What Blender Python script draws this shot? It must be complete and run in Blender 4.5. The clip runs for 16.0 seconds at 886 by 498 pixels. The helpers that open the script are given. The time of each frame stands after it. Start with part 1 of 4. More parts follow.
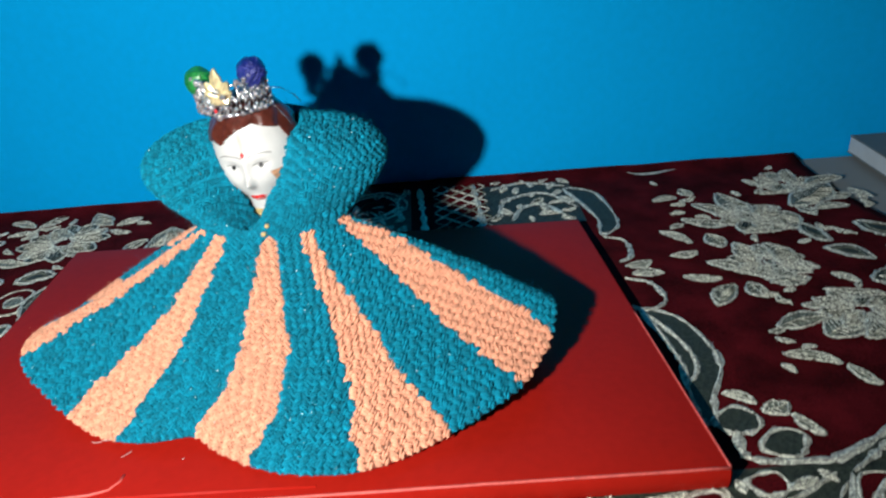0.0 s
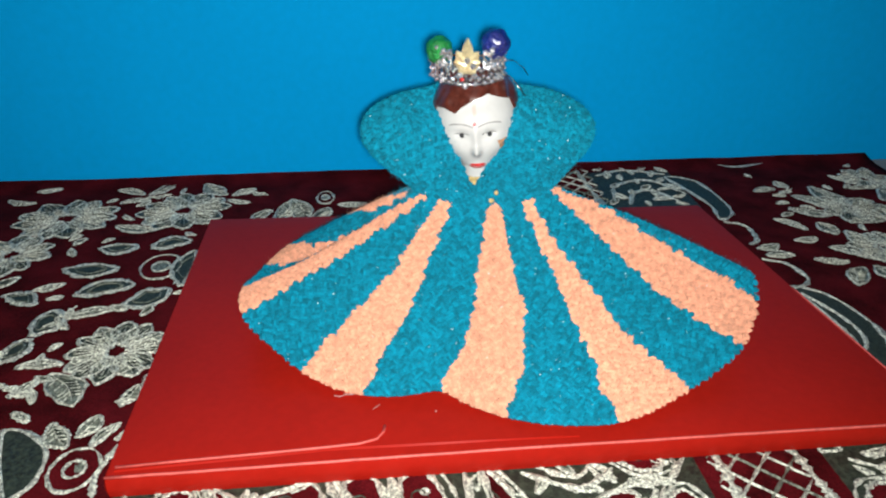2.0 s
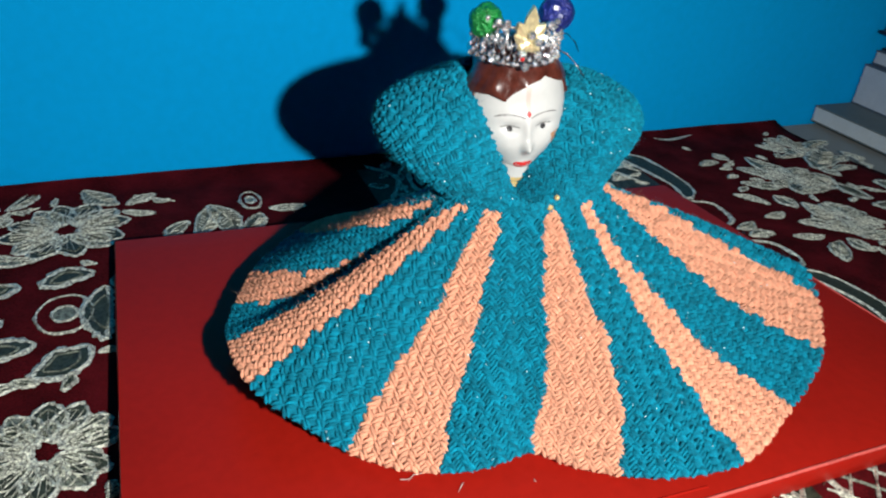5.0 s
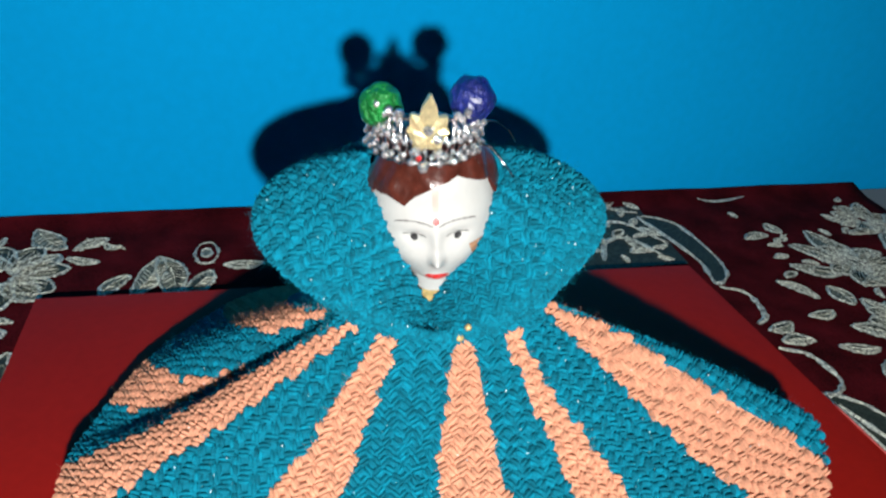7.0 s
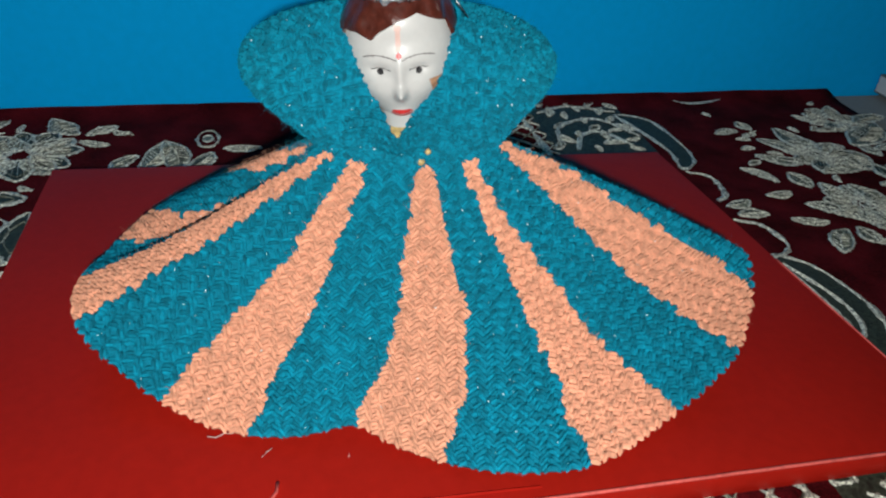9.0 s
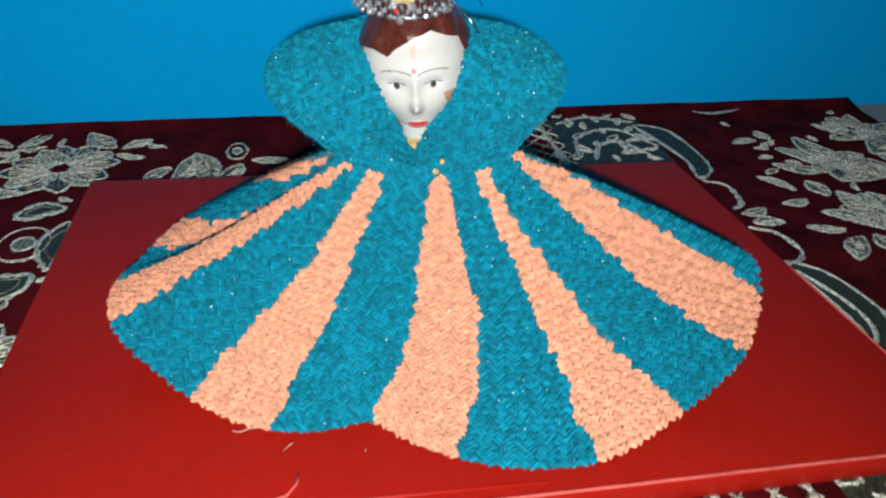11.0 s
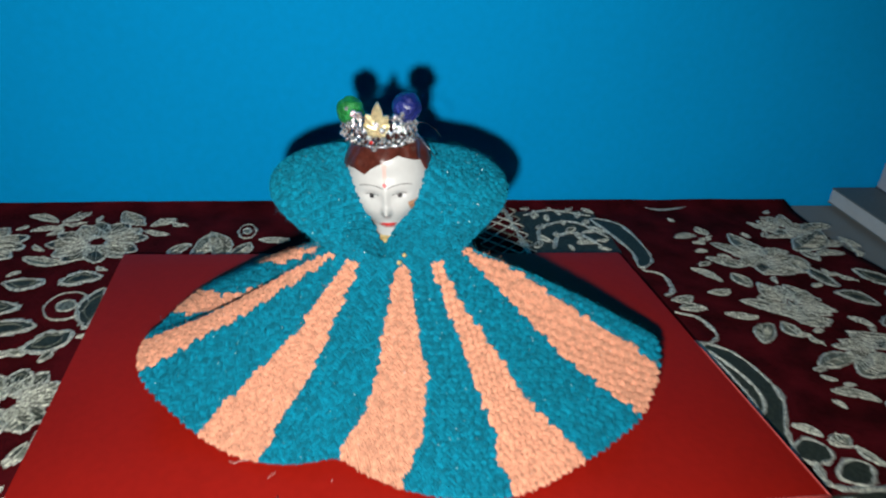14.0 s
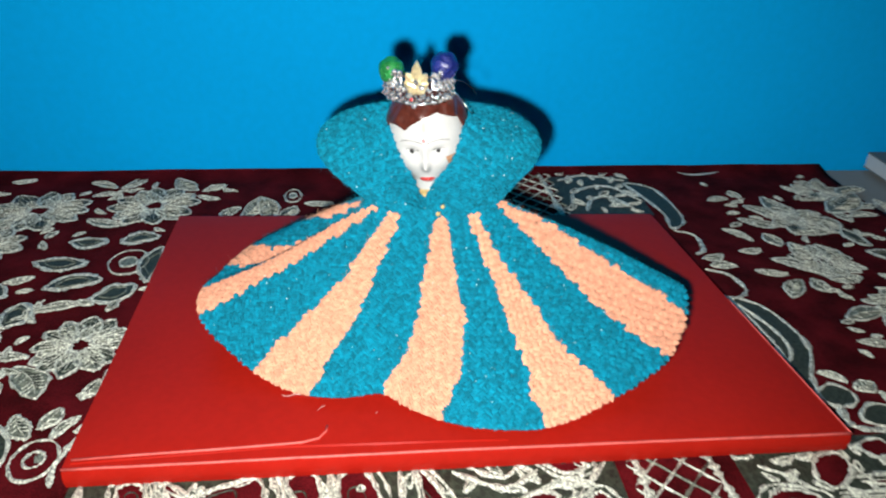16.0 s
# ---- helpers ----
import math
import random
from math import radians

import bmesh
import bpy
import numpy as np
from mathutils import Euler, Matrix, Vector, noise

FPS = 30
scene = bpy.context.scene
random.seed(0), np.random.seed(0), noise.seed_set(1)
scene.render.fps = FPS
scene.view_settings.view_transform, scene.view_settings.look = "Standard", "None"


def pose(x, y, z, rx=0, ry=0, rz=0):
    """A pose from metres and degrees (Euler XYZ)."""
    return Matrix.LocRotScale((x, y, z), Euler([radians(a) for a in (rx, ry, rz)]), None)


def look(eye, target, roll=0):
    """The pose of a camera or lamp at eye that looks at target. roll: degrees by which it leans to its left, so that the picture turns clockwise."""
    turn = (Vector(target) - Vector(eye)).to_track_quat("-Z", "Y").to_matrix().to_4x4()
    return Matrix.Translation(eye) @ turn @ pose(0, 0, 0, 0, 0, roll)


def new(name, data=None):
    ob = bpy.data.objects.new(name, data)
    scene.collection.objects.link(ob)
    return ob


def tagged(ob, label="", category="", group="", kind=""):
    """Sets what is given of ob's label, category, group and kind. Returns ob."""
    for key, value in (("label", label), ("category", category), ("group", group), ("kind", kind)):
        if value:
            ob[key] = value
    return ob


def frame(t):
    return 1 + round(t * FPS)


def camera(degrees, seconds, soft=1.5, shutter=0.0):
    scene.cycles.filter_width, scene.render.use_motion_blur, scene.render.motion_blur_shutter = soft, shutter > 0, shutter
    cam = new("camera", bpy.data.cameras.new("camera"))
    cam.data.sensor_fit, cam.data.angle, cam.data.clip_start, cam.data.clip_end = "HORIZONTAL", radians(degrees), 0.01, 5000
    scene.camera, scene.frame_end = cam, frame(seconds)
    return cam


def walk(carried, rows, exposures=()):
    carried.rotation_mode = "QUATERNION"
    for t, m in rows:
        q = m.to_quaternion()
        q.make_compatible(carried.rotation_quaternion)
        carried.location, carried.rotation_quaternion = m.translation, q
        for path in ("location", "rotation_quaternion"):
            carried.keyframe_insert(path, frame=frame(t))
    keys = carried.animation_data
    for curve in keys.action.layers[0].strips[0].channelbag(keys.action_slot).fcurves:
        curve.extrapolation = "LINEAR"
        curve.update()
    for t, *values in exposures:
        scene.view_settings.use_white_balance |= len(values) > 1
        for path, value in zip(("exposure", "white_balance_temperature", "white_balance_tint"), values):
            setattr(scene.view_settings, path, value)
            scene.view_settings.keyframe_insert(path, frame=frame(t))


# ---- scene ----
cam = camera(62.65, 16.0, soft=2.1, shutter=0.5)
PATH = [
    (0, (0.0638, -0.2079, 0.2248), (0.0754, 1.5551, -0.7195), -4.32),
    (0.5, (0.0390, -0.2185, 0.2206), (0.0771, 1.5255, -0.7577), -4.54),
    (1, (-0.0016, -0.2245, 0.2198), (0.0730, 1.5245, -0.7473), -2.83),
    (1.5, (-0.0343, -0.2217, 0.2213), (0.1342, 1.5318, -0.7258), -0.05),
    (2, (-0.0730, -0.2194, 0.2241), (0.1253, 1.5273, -0.7296), 0.39),
    (2.5, (-0.0910, -0.2102, 0.2194), (0.2854, 1.5159, -0.7182), 3.15),
    (3, (-0.1213, -0.1907, 0.2170), (0.4523, 1.5096, -0.6661), 4.13),
    (3.5, (-0.1518, -0.1641, 0.2033), (0.7016, 1.4079, -0.6916), 4.44),
    (3.7, (-0.1640, -0.1548, 0.1996), (0.7190, 1.3948, -0.7055), 4.72),
    (5.8, (-0.1288, -0.1099, 0.2275), (0.4545, 1.4898, -0.8217), 6.05),
    (6, (-0.1075, -0.1034, 0.2377), (0.4581, 1.5275, -0.7725), 6.27),
    (6.5, (-0.0831, -0.0775, 0.2347), (0.3919, 1.5751, -0.7867), 5.12),
    (7, (-0.0694, -0.0777, 0.2194), (0.3871, 1.5654, -0.8255), 4.82),
    (7.5, (-0.0734, -0.0842, 0.2079), (0.3773, 1.5419, -0.8658), 4.99),
    (8, (-0.0715, -0.0871, 0.1982), (0.3771, 1.5141, -0.9130), 5.64),
    (8.5, (-0.0686, -0.1045, 0.2006), (0.3426, 1.4961, -0.9259), 4.60),
    (8.7, (-0.0629, -0.1206, 0.1993), (0.3523, 1.4721, -0.9370), 4.36),
    (10.8, (-0.0616, -0.1507, 0.2106), (0.2957, 1.4796, -0.8914), 3.16),
    (11, (-0.0593, -0.1435, 0.2051), (0.2778, 1.4839, -0.9074), 2.71),
    (11.5, (-0.0490, -0.1239, 0.2126), (0.2878, 1.5349, -0.8527), 2.58),
    (12, (-0.0538, -0.1161, 0.2271), (0.3026, 1.5534, -0.8150), 3.17),
    (12.5, (-0.0564, -0.1140, 0.2462), (0.3099, 1.6094, -0.7001), 3.17),
    (13, (-0.0530, -0.1241, 0.2317), (0.3175, 1.5671, -0.7695), 4.27),
    (13.5, (-0.0497, -0.1535, 0.2305), (0.3129, 1.5432, -0.7644), 5.36),
    (14, (-0.0499, -0.2052, 0.2507), (0.2732, 1.5208, -0.7066), 4.12),
    (14.5, (-0.0374, -0.2697, 0.2585), (0.3318, 1.4459, -0.7009), 3.36),
    (15, (-0.0493, -0.2846, 0.2628), (0.3033, 1.4449, -0.6777), 2.46),
    (15.5, (-0.0580, -0.2601, 0.2537), (0.2567, 1.4565, -0.7232), 2.54),
    (16, (-0.0533, -0.2316, 0.2467), (0.1684, 1.4866, -0.7527), 2.33),
]
EXPOSURES = [(0, 0.22), (1.0, 0.07), (1.5, 0.03), (3.7, 0.0), (6, 0.06), (6.5, 0.2), (7, 0.1), (7.5, -0.04), (8, -0.12), (8.7, -0.46), (10.8, -0.08), (12.5, -0.08), (13.5, -0.12), (14, -0.22), (14.5, -0.06), (15.5, 0.14), (16, 0.26)]
walk(cam, [(t, look(eye, target, roll)) for t, eye, target, roll in PATH], EXPOSURES)

# ---- light ----
world = bpy.data.worlds.new("room_air")
scene.world = world
world.use_nodes = True
world.node_tree.nodes["Background"].inputs["Color"].default_value = (0.35, 0.55, 1.0, 1)
world.node_tree.nodes["Background"].inputs["Strength"].default_value = 0.012

flash = bpy.data.lights.new("phone_flash", "SPOT")
flash.energy, flash.shadow_soft_size, flash.color = 8.6, 0.006, (1.0, 0.985, 0.95)
flash.spot_size, flash.spot_blend = radians(144), 1.0
new("phone_flash", flash).matrix_world = look((-0.0700, -0.230, 0.2235), (-0.04, 0.25, 0.07))


# ---- materials ----
def material(name, base, rough=0.6, metal=0.0, vary=0.25, scale=40.0, fine=600.0, bump=0.2, deep=0.0004, sheen=0.0, coat=0.0,
             spark=0.0, per_object=0.0, spec=0.5, crisp=0.4, loops=0.0, matt=0.0):
    m = bpy.data.materials.new(name)
    m.use_nodes = True
    nt = m.node_tree
    bsdf = nt.nodes["Principled BSDF"]
    link, add = nt.links.new, nt.nodes.new
    co = add("ShaderNodeTexCoord").outputs["Object"]
    n1, n2 = add("ShaderNodeTexNoise"), add("ShaderNodeTexNoise")
    for n, s in ((n1, scale), (n2, fine)):
        n.inputs["Scale"].default_value = s
        n.inputs["Detail"].default_value = 4
        link(co, n.inputs["Vector"])
    both = add("ShaderNodeMath")
    both.operation = "ADD"
    link(n1.outputs["Fac"], both.inputs[0])
    link(n2.outputs["Fac"], both.inputs[1])
    spread = add("ShaderNodeMapRange")
    spread.inputs["From Min"].default_value, spread.inputs["From Max"].default_value = 1 - crisp, 1 + crisp
    spread.inputs["To Min"].default_value, spread.inputs["To Max"].default_value = 1 - vary, 1 + vary
    link(both.outputs[0], spread.inputs["Value"])
    gain = spread.outputs["Result"]
    if per_object:
        info = add("ShaderNodeObjectInfo")
        own = add("ShaderNodeMapRange")
        own.inputs["To Min"].default_value, own.inputs["To Max"].default_value = 1 - per_object, 1 + per_object
        link(info.outputs["Random"], own.inputs["Value"])
        mul = add("ShaderNodeMath")
        mul.operation = "MULTIPLY"
        link(gain, mul.inputs[0])
        link(own.outputs["Result"], mul.inputs[1])
        gain = mul.outputs[0]
    if loops:
        island = add("ShaderNodeNewGeometry")
        each = add("ShaderNodeMapRange")
        each.inputs["To Min"].default_value, each.inputs["To Max"].default_value = 1 - loops, 1 + loops
        link(island.outputs["Random Per Island"], each.inputs["Value"])
        mul = add("ShaderNodeMath")
        mul.operation = "MULTIPLY"
        link(gain, mul.inputs[0])
        link(each.outputs["Result"], mul.inputs[1])
        gain = mul.outputs[0]
    tint = add("ShaderNodeVectorMath")
    tint.operation = "SCALE"
    tint.inputs[0].default_value = base
    link(gain, tint.inputs["Scale"])
    colour = tint.outputs["Vector"]
    bsdf.inputs["Metallic"].default_value = metal
    bsdf.inputs["Roughness"].default_value = rough
    bsdf.inputs["Specular IOR Level"].default_value = spec
    bsdf.inputs["Diffuse Roughness"].default_value = matt
    if spark:
        # glints painted as sparse near-white dots in the base colour
        cells = add("ShaderNodeTexVoronoi")
        cells.inputs["Scale"].default_value = 800.0
        link(co, cells.inputs["Vector"])
        pick = add("ShaderNodeSeparateColor")
        link(cells.outputs["Color"], pick.inputs[0])
        few = add("ShaderNodeMath")
        few.operation, few.inputs[1].default_value = "LESS_THAN", spark
        link(pick.outputs[0], few.inputs[0])
        near = add("ShaderNodeMath")
        near.operation, near.inputs[1].default_value = "LESS_THAN", 0.24
        link(cells.outputs["Distance"], near.inputs[0])
        dot = add("ShaderNodeMath")
        dot.operation = "MULTIPLY"
        link(few.outputs[0], dot.inputs[0])
        link(near.outputs[0], dot.inputs[1])
        mix = add("ShaderNodeMix")
        mix.data_type = "RGBA"
        link(dot.outputs[0], mix.inputs["Factor"])
        link(colour, mix.inputs["A"])
        mix.inputs["B"].default_value = (0.75, 0.9, 0.92, 1)
        colour = mix.outputs["Result"]
    link(colour, bsdf.inputs["Base Color"])
    if bump:
        b = add("ShaderNodeBump")
        b.inputs["Strength"].default_value, b.inputs["Distance"].default_value = bump, deep
        link(n2.outputs["Fac"], b.inputs["Height"])
        link(b.outputs["Normal"], bsdf.inputs["Normal"])
    if sheen:
        bsdf.inputs["Sheen Weight"].default_value = sheen
        bsdf.inputs["Sheen Roughness"].default_value = 0.5
        bsdf.inputs["Sheen Tint"].default_value = (*[min(1, c * 2 + 0.1) for c in base], 1)
    if coat:
        bsdf.inputs["Coat Weight"].default_value = coat
        bsdf.inputs["Coat Roughness"].default_value = 0.25
    return m


WALL = material("blue_wall_paint", (0.0005, 0.43, 0.95), 0.8, spec=0.04, vary=0.06, scale=6, fine=160, bump=0.15, deep=0.0008)
PLAIN = material("plain_wall_paint", (0.55, 0.58, 0.6), 0.8, vary=0.05, scale=5, fine=120)
FLOOR = material("floor_cement", (0.25, 0.24, 0.23), 0.7, vary=0.2, scale=6, fine=150)
SHEET = material("grey_sheet_cloth", (0.24, 0.25, 0.235), 0.9, vary=0.12, scale=12, fine=1800, bump=0.5, sheen=0.2)
VELVET = material("maroon_velvet", (0.074, 0.0040, 0.0062), 0.95, spec=0.05, vary=0.7, crisp=0.25, scale=45, fine=1500, bump=0.6, deep=0.0006, sheen=0.03)
SILVER = material("silver_thread", (0.62, 0.64, 0.54), 0.40, metal=0.1, vary=0.75, crisp=0.16, scale=700, fine=2200, bump=0.9, deep=0.0008, spec=0.8)
GREEN = material("grey_green_thread", (0.030, 0.040, 0.026), 0.6, metal=0.05, vary=0.8, crisp=0.18, scale=500, fine=1900, bump=0.8, deep=0.0006)
SAGE = material("pale_sage_thread", (0.18, 0.20, 0.155), 0.5, metal=0.05, vary=0.85, crisp=0.16, scale=600, fine=2000, bump=0.9, deep=0.0007)
RED = material("red_laminated_card", (0.37, 0.012, 0.0065), 0.42, spec=0.07, vary=0.12, scale=14, fine=260, bump=0.12, deep=0.0003)
PALE_CARD = material("pale_red_card", (0.72, 0.12, 0.10), 0.6, vary=0.4, scale=160, fine=900)
TEAL = material("teal_yarn", (0.0, 0.200, 0.302), 0.75, spec=0.2, vary=0.5, scale=420, fine=2600, bump=0.9, deep=0.0006, sheen=0.05, spark=0.016, loops=0.30, matt=1.0)
PEACH = material("peach_yarn", (0.73, 0.360, 0.230), 0.8, spec=0.15, vary=0.40, scale=380, fine=2600, bump=0.9, deep=0.0006, sheen=0.08, spark=0.006, per_object=0.10, loops=0.13, matt=1.0)
PORCELAIN = material("white_glazed_face", (0.62, 0.63, 0.61), 0.35, vary=0.04, scale=60, fine=500, bump=0.05, coat=0.2)
HAIR = material("brown_painted_hair", (0.085, 0.020, 0.013), 0.28, vary=0.45, scale=200, fine=500, bump=0.25, deep=0.001, coat=0.3)
INK = material("dark_paint", (0.02, 0.02, 0.022), 0.5, vary=0.2)
LIP = material("red_paint", (0.62, 0.03, 0.03), 0.4, vary=0.15)
BROW = material("grey_painted_brow", (0.16, 0.15, 0.15), 0.5, vary=0.2)
TAN = material("tan_painted_ornament", (0.50, 0.27, 0.15), 0.45, vary=0.4, scale=300)
BLUSH = material("pink_paint", (0.74, 0.52, 0.46), 0.45, vary=0.1)
GOLD = material("cream_gold_paint", (0.70, 0.52, 0.22), 0.45, metal=0.2, vary=0.3, scale=300)
STEEL = material("silver_metal", (0.62, 0.63, 0.64), 0.22, metal=1.0, vary=0.25, scale=300, fine=1500, bump=0.3)
STONE = material("clear_rhinestone", (0.80, 0.83, 0.86), 0.12, metal=0.85, vary=0.5, scale=500, fine=2500, bump=0.5, deep=0.001)
ORNAMENT = material("pale_gold_foil", (0.82, 0.70, 0.40), 0.3, metal=0.5, vary=0.3, scale=400)
EMERALD = material("green_foil_ball", (0.012, 0.26, 0.05), 0.3, metal=0.25, vary=0.6, scale=220, fine=700, bump=0.9, deep=0.002, coat=0.4)
SAPPHIRE = material("blue_foil_ball", (0.010, 0.022, 0.20), 0.3, metal=0.2, vary=0.6, scale=220, fine=700, bump=0.9, deep=0.002, coat=0.4)
THREAD = material("white_thread", (0.8, 0.74, 0.66), 0.7, vary=0.1)
PAGES = material("grey_white_pages", (0.50, 0.54, 0.58), 0.85, vary=0.15, scale=30, fine=900)
CREAM = material("cream_pages", (0.52, 0.47, 0.36), 0.85, vary=0.35, scale=60, fine=900)
NAVY = material("dark_navy_cover", (0.008, 0.012, 0.035), 0.5, vary=0.2)
CRIMSON = material("crimson_cover", (0.20, 0.012, 0.016), 0.5, vary=0.2)
SLATE = material("slate_cover", (0.10, 0.13, 0.17), 0.6, vary=0.2)
WHITE_BOARD = material("white_cover", (0.58, 0.61, 0.60), 0.6, vary=0.1)
MOSS = material("grey_green_cover", (0.16, 0.18, 0.17), 0.6, vary=0.2)


# ---- mesh helpers ----
def mesh_of(name, verts, faces, mats, parent=None, label="", smooth=True, index=None):
    """One mesh object from vertices and faces, under its parent."""
    me = bpy.data.meshes.new(name)
    me.from_pydata([tuple(v) for v in verts], [], [tuple(f) for f in faces])
    for m in mats if isinstance(mats, (list, tuple)) else [mats]:
        me.materials.append(m)
    if smooth:
        me.polygons.foreach_set("use_smooth", [True] * len(me.polygons))
    if index is not None:
        me.polygons.foreach_set("material_index", [int(i) for i in index])
    me.update()
    ob = new(name, me)
    if parent:
        ob.parent = parent
    if label:
        tagged(ob, label)
    return ob


def part(name, bm, mat, parent, label="", smooth=False):
    me = bpy.data.meshes.new(name)
    bm.normal_update()
    bm.to_mesh(me)
    bm.free()
    for m in mat if isinstance(mat, (list, tuple)) else [mat]:
        me.materials.append(m)
    if smooth:
        me.polygons.foreach_set("use_smooth", [True] * len(me.polygons))
    ob = new(name, me)
    if parent:
        ob.parent = parent
    if label:
        tagged(ob, label)
    return ob


def thing(name, label, category, group="", kind=""):
    return tagged(new(name), label, category, group, kind)


def block(x0, x1, y0, y1, z0, z1, bevel=0.0, seg=2):
    bm = bmesh.new()
    bmesh.ops.create_cube(bm, size=1.0)
    for v in bm.verts:
        v.co = Vector(((x0 + x1) / 2 + v.co.x * (x1 - x0), (y0 + y1) / 2 + v.co.y * (y1 - y0), (z0 + z1) / 2 + v.co.z * (z1 - z0)))
    if bevel:
        bmesh.ops.bevel(bm, geom=bm.edges[:], offset=bevel, segments=seg, affect="EDGES", profile=0.5)
    return bm


def smooth_step(x, a, b):
    x = np.clip((np.asarray(x, float) - a) / (b - a), 0, 1)
    return x * x * (3 - 2 * x)


def tube(points, radius, sides=6):
    """A round thread along points."""
    pts = [Vector(p) for p in points]
    verts, faces = [], []
    for i, p in enumerate(pts):
        d = (pts[min(i + 1, len(pts) - 1)] - pts[max(i - 1, 0)]).normalized()
        a = d.orthogonal().normalized()
        b = d.cross(a)
        for k in range(sides):
            w = 2 * math.pi * k / sides
            verts.append(p + radius * (math.cos(w) * a + math.sin(w) * b))
    for i in range(len(pts) - 1):
        for k in range(sides):
            n = (k + 1) % sides
            faces.append((i * sides + k, i * sides + n, (i + 1) * sides + n, (i + 1) * sides + k))
    faces += [tuple(range(sides))[::-1], tuple(range((len(pts) - 1) * sides, len(pts) * sides))]
    return verts, faces


# ---- the room ----
WALL_TURN = math.degrees(math.atan(-0.006))


def wall_y(x):
    return 0.323 - 0.006 * x


wall = part("wall_north", block(-3.0, 3.0, 0.0, 0.12, -0.5, 2.2), WALL, None, "bright blue painted plaster wall")
wall.matrix_world = pose(0, wall_y(0), 0, 0, 0, WALL_TURN)
tagged(wall, category="wall", kind="structure")
for name, dims in (("wall_south", (-3.0, 3.0, -2.72, -2.6, -0.5, 2.2)), ("wall_east", (2.4, 2.52, -2.6, 0.7, -0.5, 2.2)),
                   ("wall_west", (-2.52, -2.4, -2.6, 0.4, -0.5, 2.2))):
    tagged(part(name, block(*dims), PLAIN, None), "plain painted plaster wall of the room", "wall", kind="structure")
tagged(part("floor", block(-3.0, 3.0, -2.8, 0.8, -0.6, -0.5), FLOOR, None), "plain grey cement floor below the bench", "floor", kind="structure")
tagged(part("ceiling", block(-3.0, 3.0, -2.8, 0.8, 2.2, 2.3), PLAIN, None), "plain painted ceiling of the room", "ceiling", kind="structure")


# the covered bench that everything stands on
def build_bench():
    bench = thing("bench", "low bench covered with a plain grey sheet against the wall", "bench")
    nx, ny = 60, 24
    verts, faces = [], []
    for j in range(ny + 1):
        for i in range(nx + 1):
            x = -1.2 + 2.5 * i / nx
            y = -0.75 + (wall_y(x) - 0.002 + 0.75) * j / ny
            verts.append((x, y, -0.003 + 0.0012 * noise.noise((x * 9, y * 7, 3))))
    for j in range(ny):
        for i in range(nx):
            a = j * (nx + 1) + i
            faces.append((a, a + 1, a + nx + 2, a + nx + 1))
    mesh_of("sheet", verts, faces, SHEET, bench, "plain grey cotton sheet")
    part("base", block(-1.19, 1.29, -0.74, 0.24, -0.5, -0.012, 0.01), SHEET, bench)


build_bench()


# ---- the patterned cover ----
def lie(x, y):
    """The height of the cover at a place."""
    return 0.0006 + 0.0009 * noise.noise((x * 11, y * 11, 0.5)) + 0.0005 * noise.noise((x * 40, y * 40, 2.5))


cover = thing("table_cover", "maroon velvet cover with silver and grey-green floral brocade", "table cover")


def cover_right(y):
    """The cover's free edge beside the books."""
    return 0.346 + 0.12 * (0.32 - y) + 0.003 * math.sin(y * 40)


def build_cover():
    nx, ny = 150, 110
    verts, faces = [], []
    for j in range(ny + 1):
        for i in range(nx + 1):
            v = j / ny
            y = -0.55 + 0.90 * v
            x1 = cover_right(min(y, 0.36))
            x = -0.95 + (x1 + 0.95) * i / nx
            yy = -0.55 + (wall_y(x) - 0.004 + 0.55) * v
            z = lie(x, yy)
            if v > 0.985:
                z += 0.004 * (v - 0.985) / 0.015
            verts.append((x, yy, z))
    n = len(verts)
    verts += [(x, y, -0.0022) for x, y, z in verts]
    for j in range(ny):
        for i in range(nx):
            a = j * (nx + 1) + i
            faces.append((a, a + 1, a + nx + 2, a + nx + 1))
    for j in range(ny):
        a = j * (nx + 1) + nx
        faces.append((a, a + n, a + n + nx + 1, a + nx + 1))
    for i in range(nx):
        faces.append((i, i + n, i + n + 1, i + 1)[::-1])
    mesh_of("velvet", verts, faces, VELVET, cover, "dark maroon velvet pile")


build_cover()


def curve_through(pts, closed, per=6):
    """A smooth line through points of the plan."""
    p = [Vector((a, b)) for a, b in pts]
    n = len(p)
    out = []
    for i in range(n if closed else n - 1):
        a, b = p[i], p[(i + 1) % n]
        prev = p[i - 1] if closed or i > 0 else a - (b - a)
        after = p[(i + 2) % n] if closed or i + 2 < n else b + (b - a)
        for k in range(per):
            t = k / per
            out.append(0.5 * ((2 * a) + (b - prev) * t + (2 * prev - 5 * a + 4 * b - after) * t * t + (3 * a - prev - 3 * b + after) * t ** 3))
    if not closed:
        out.append(p[-1])
    return out


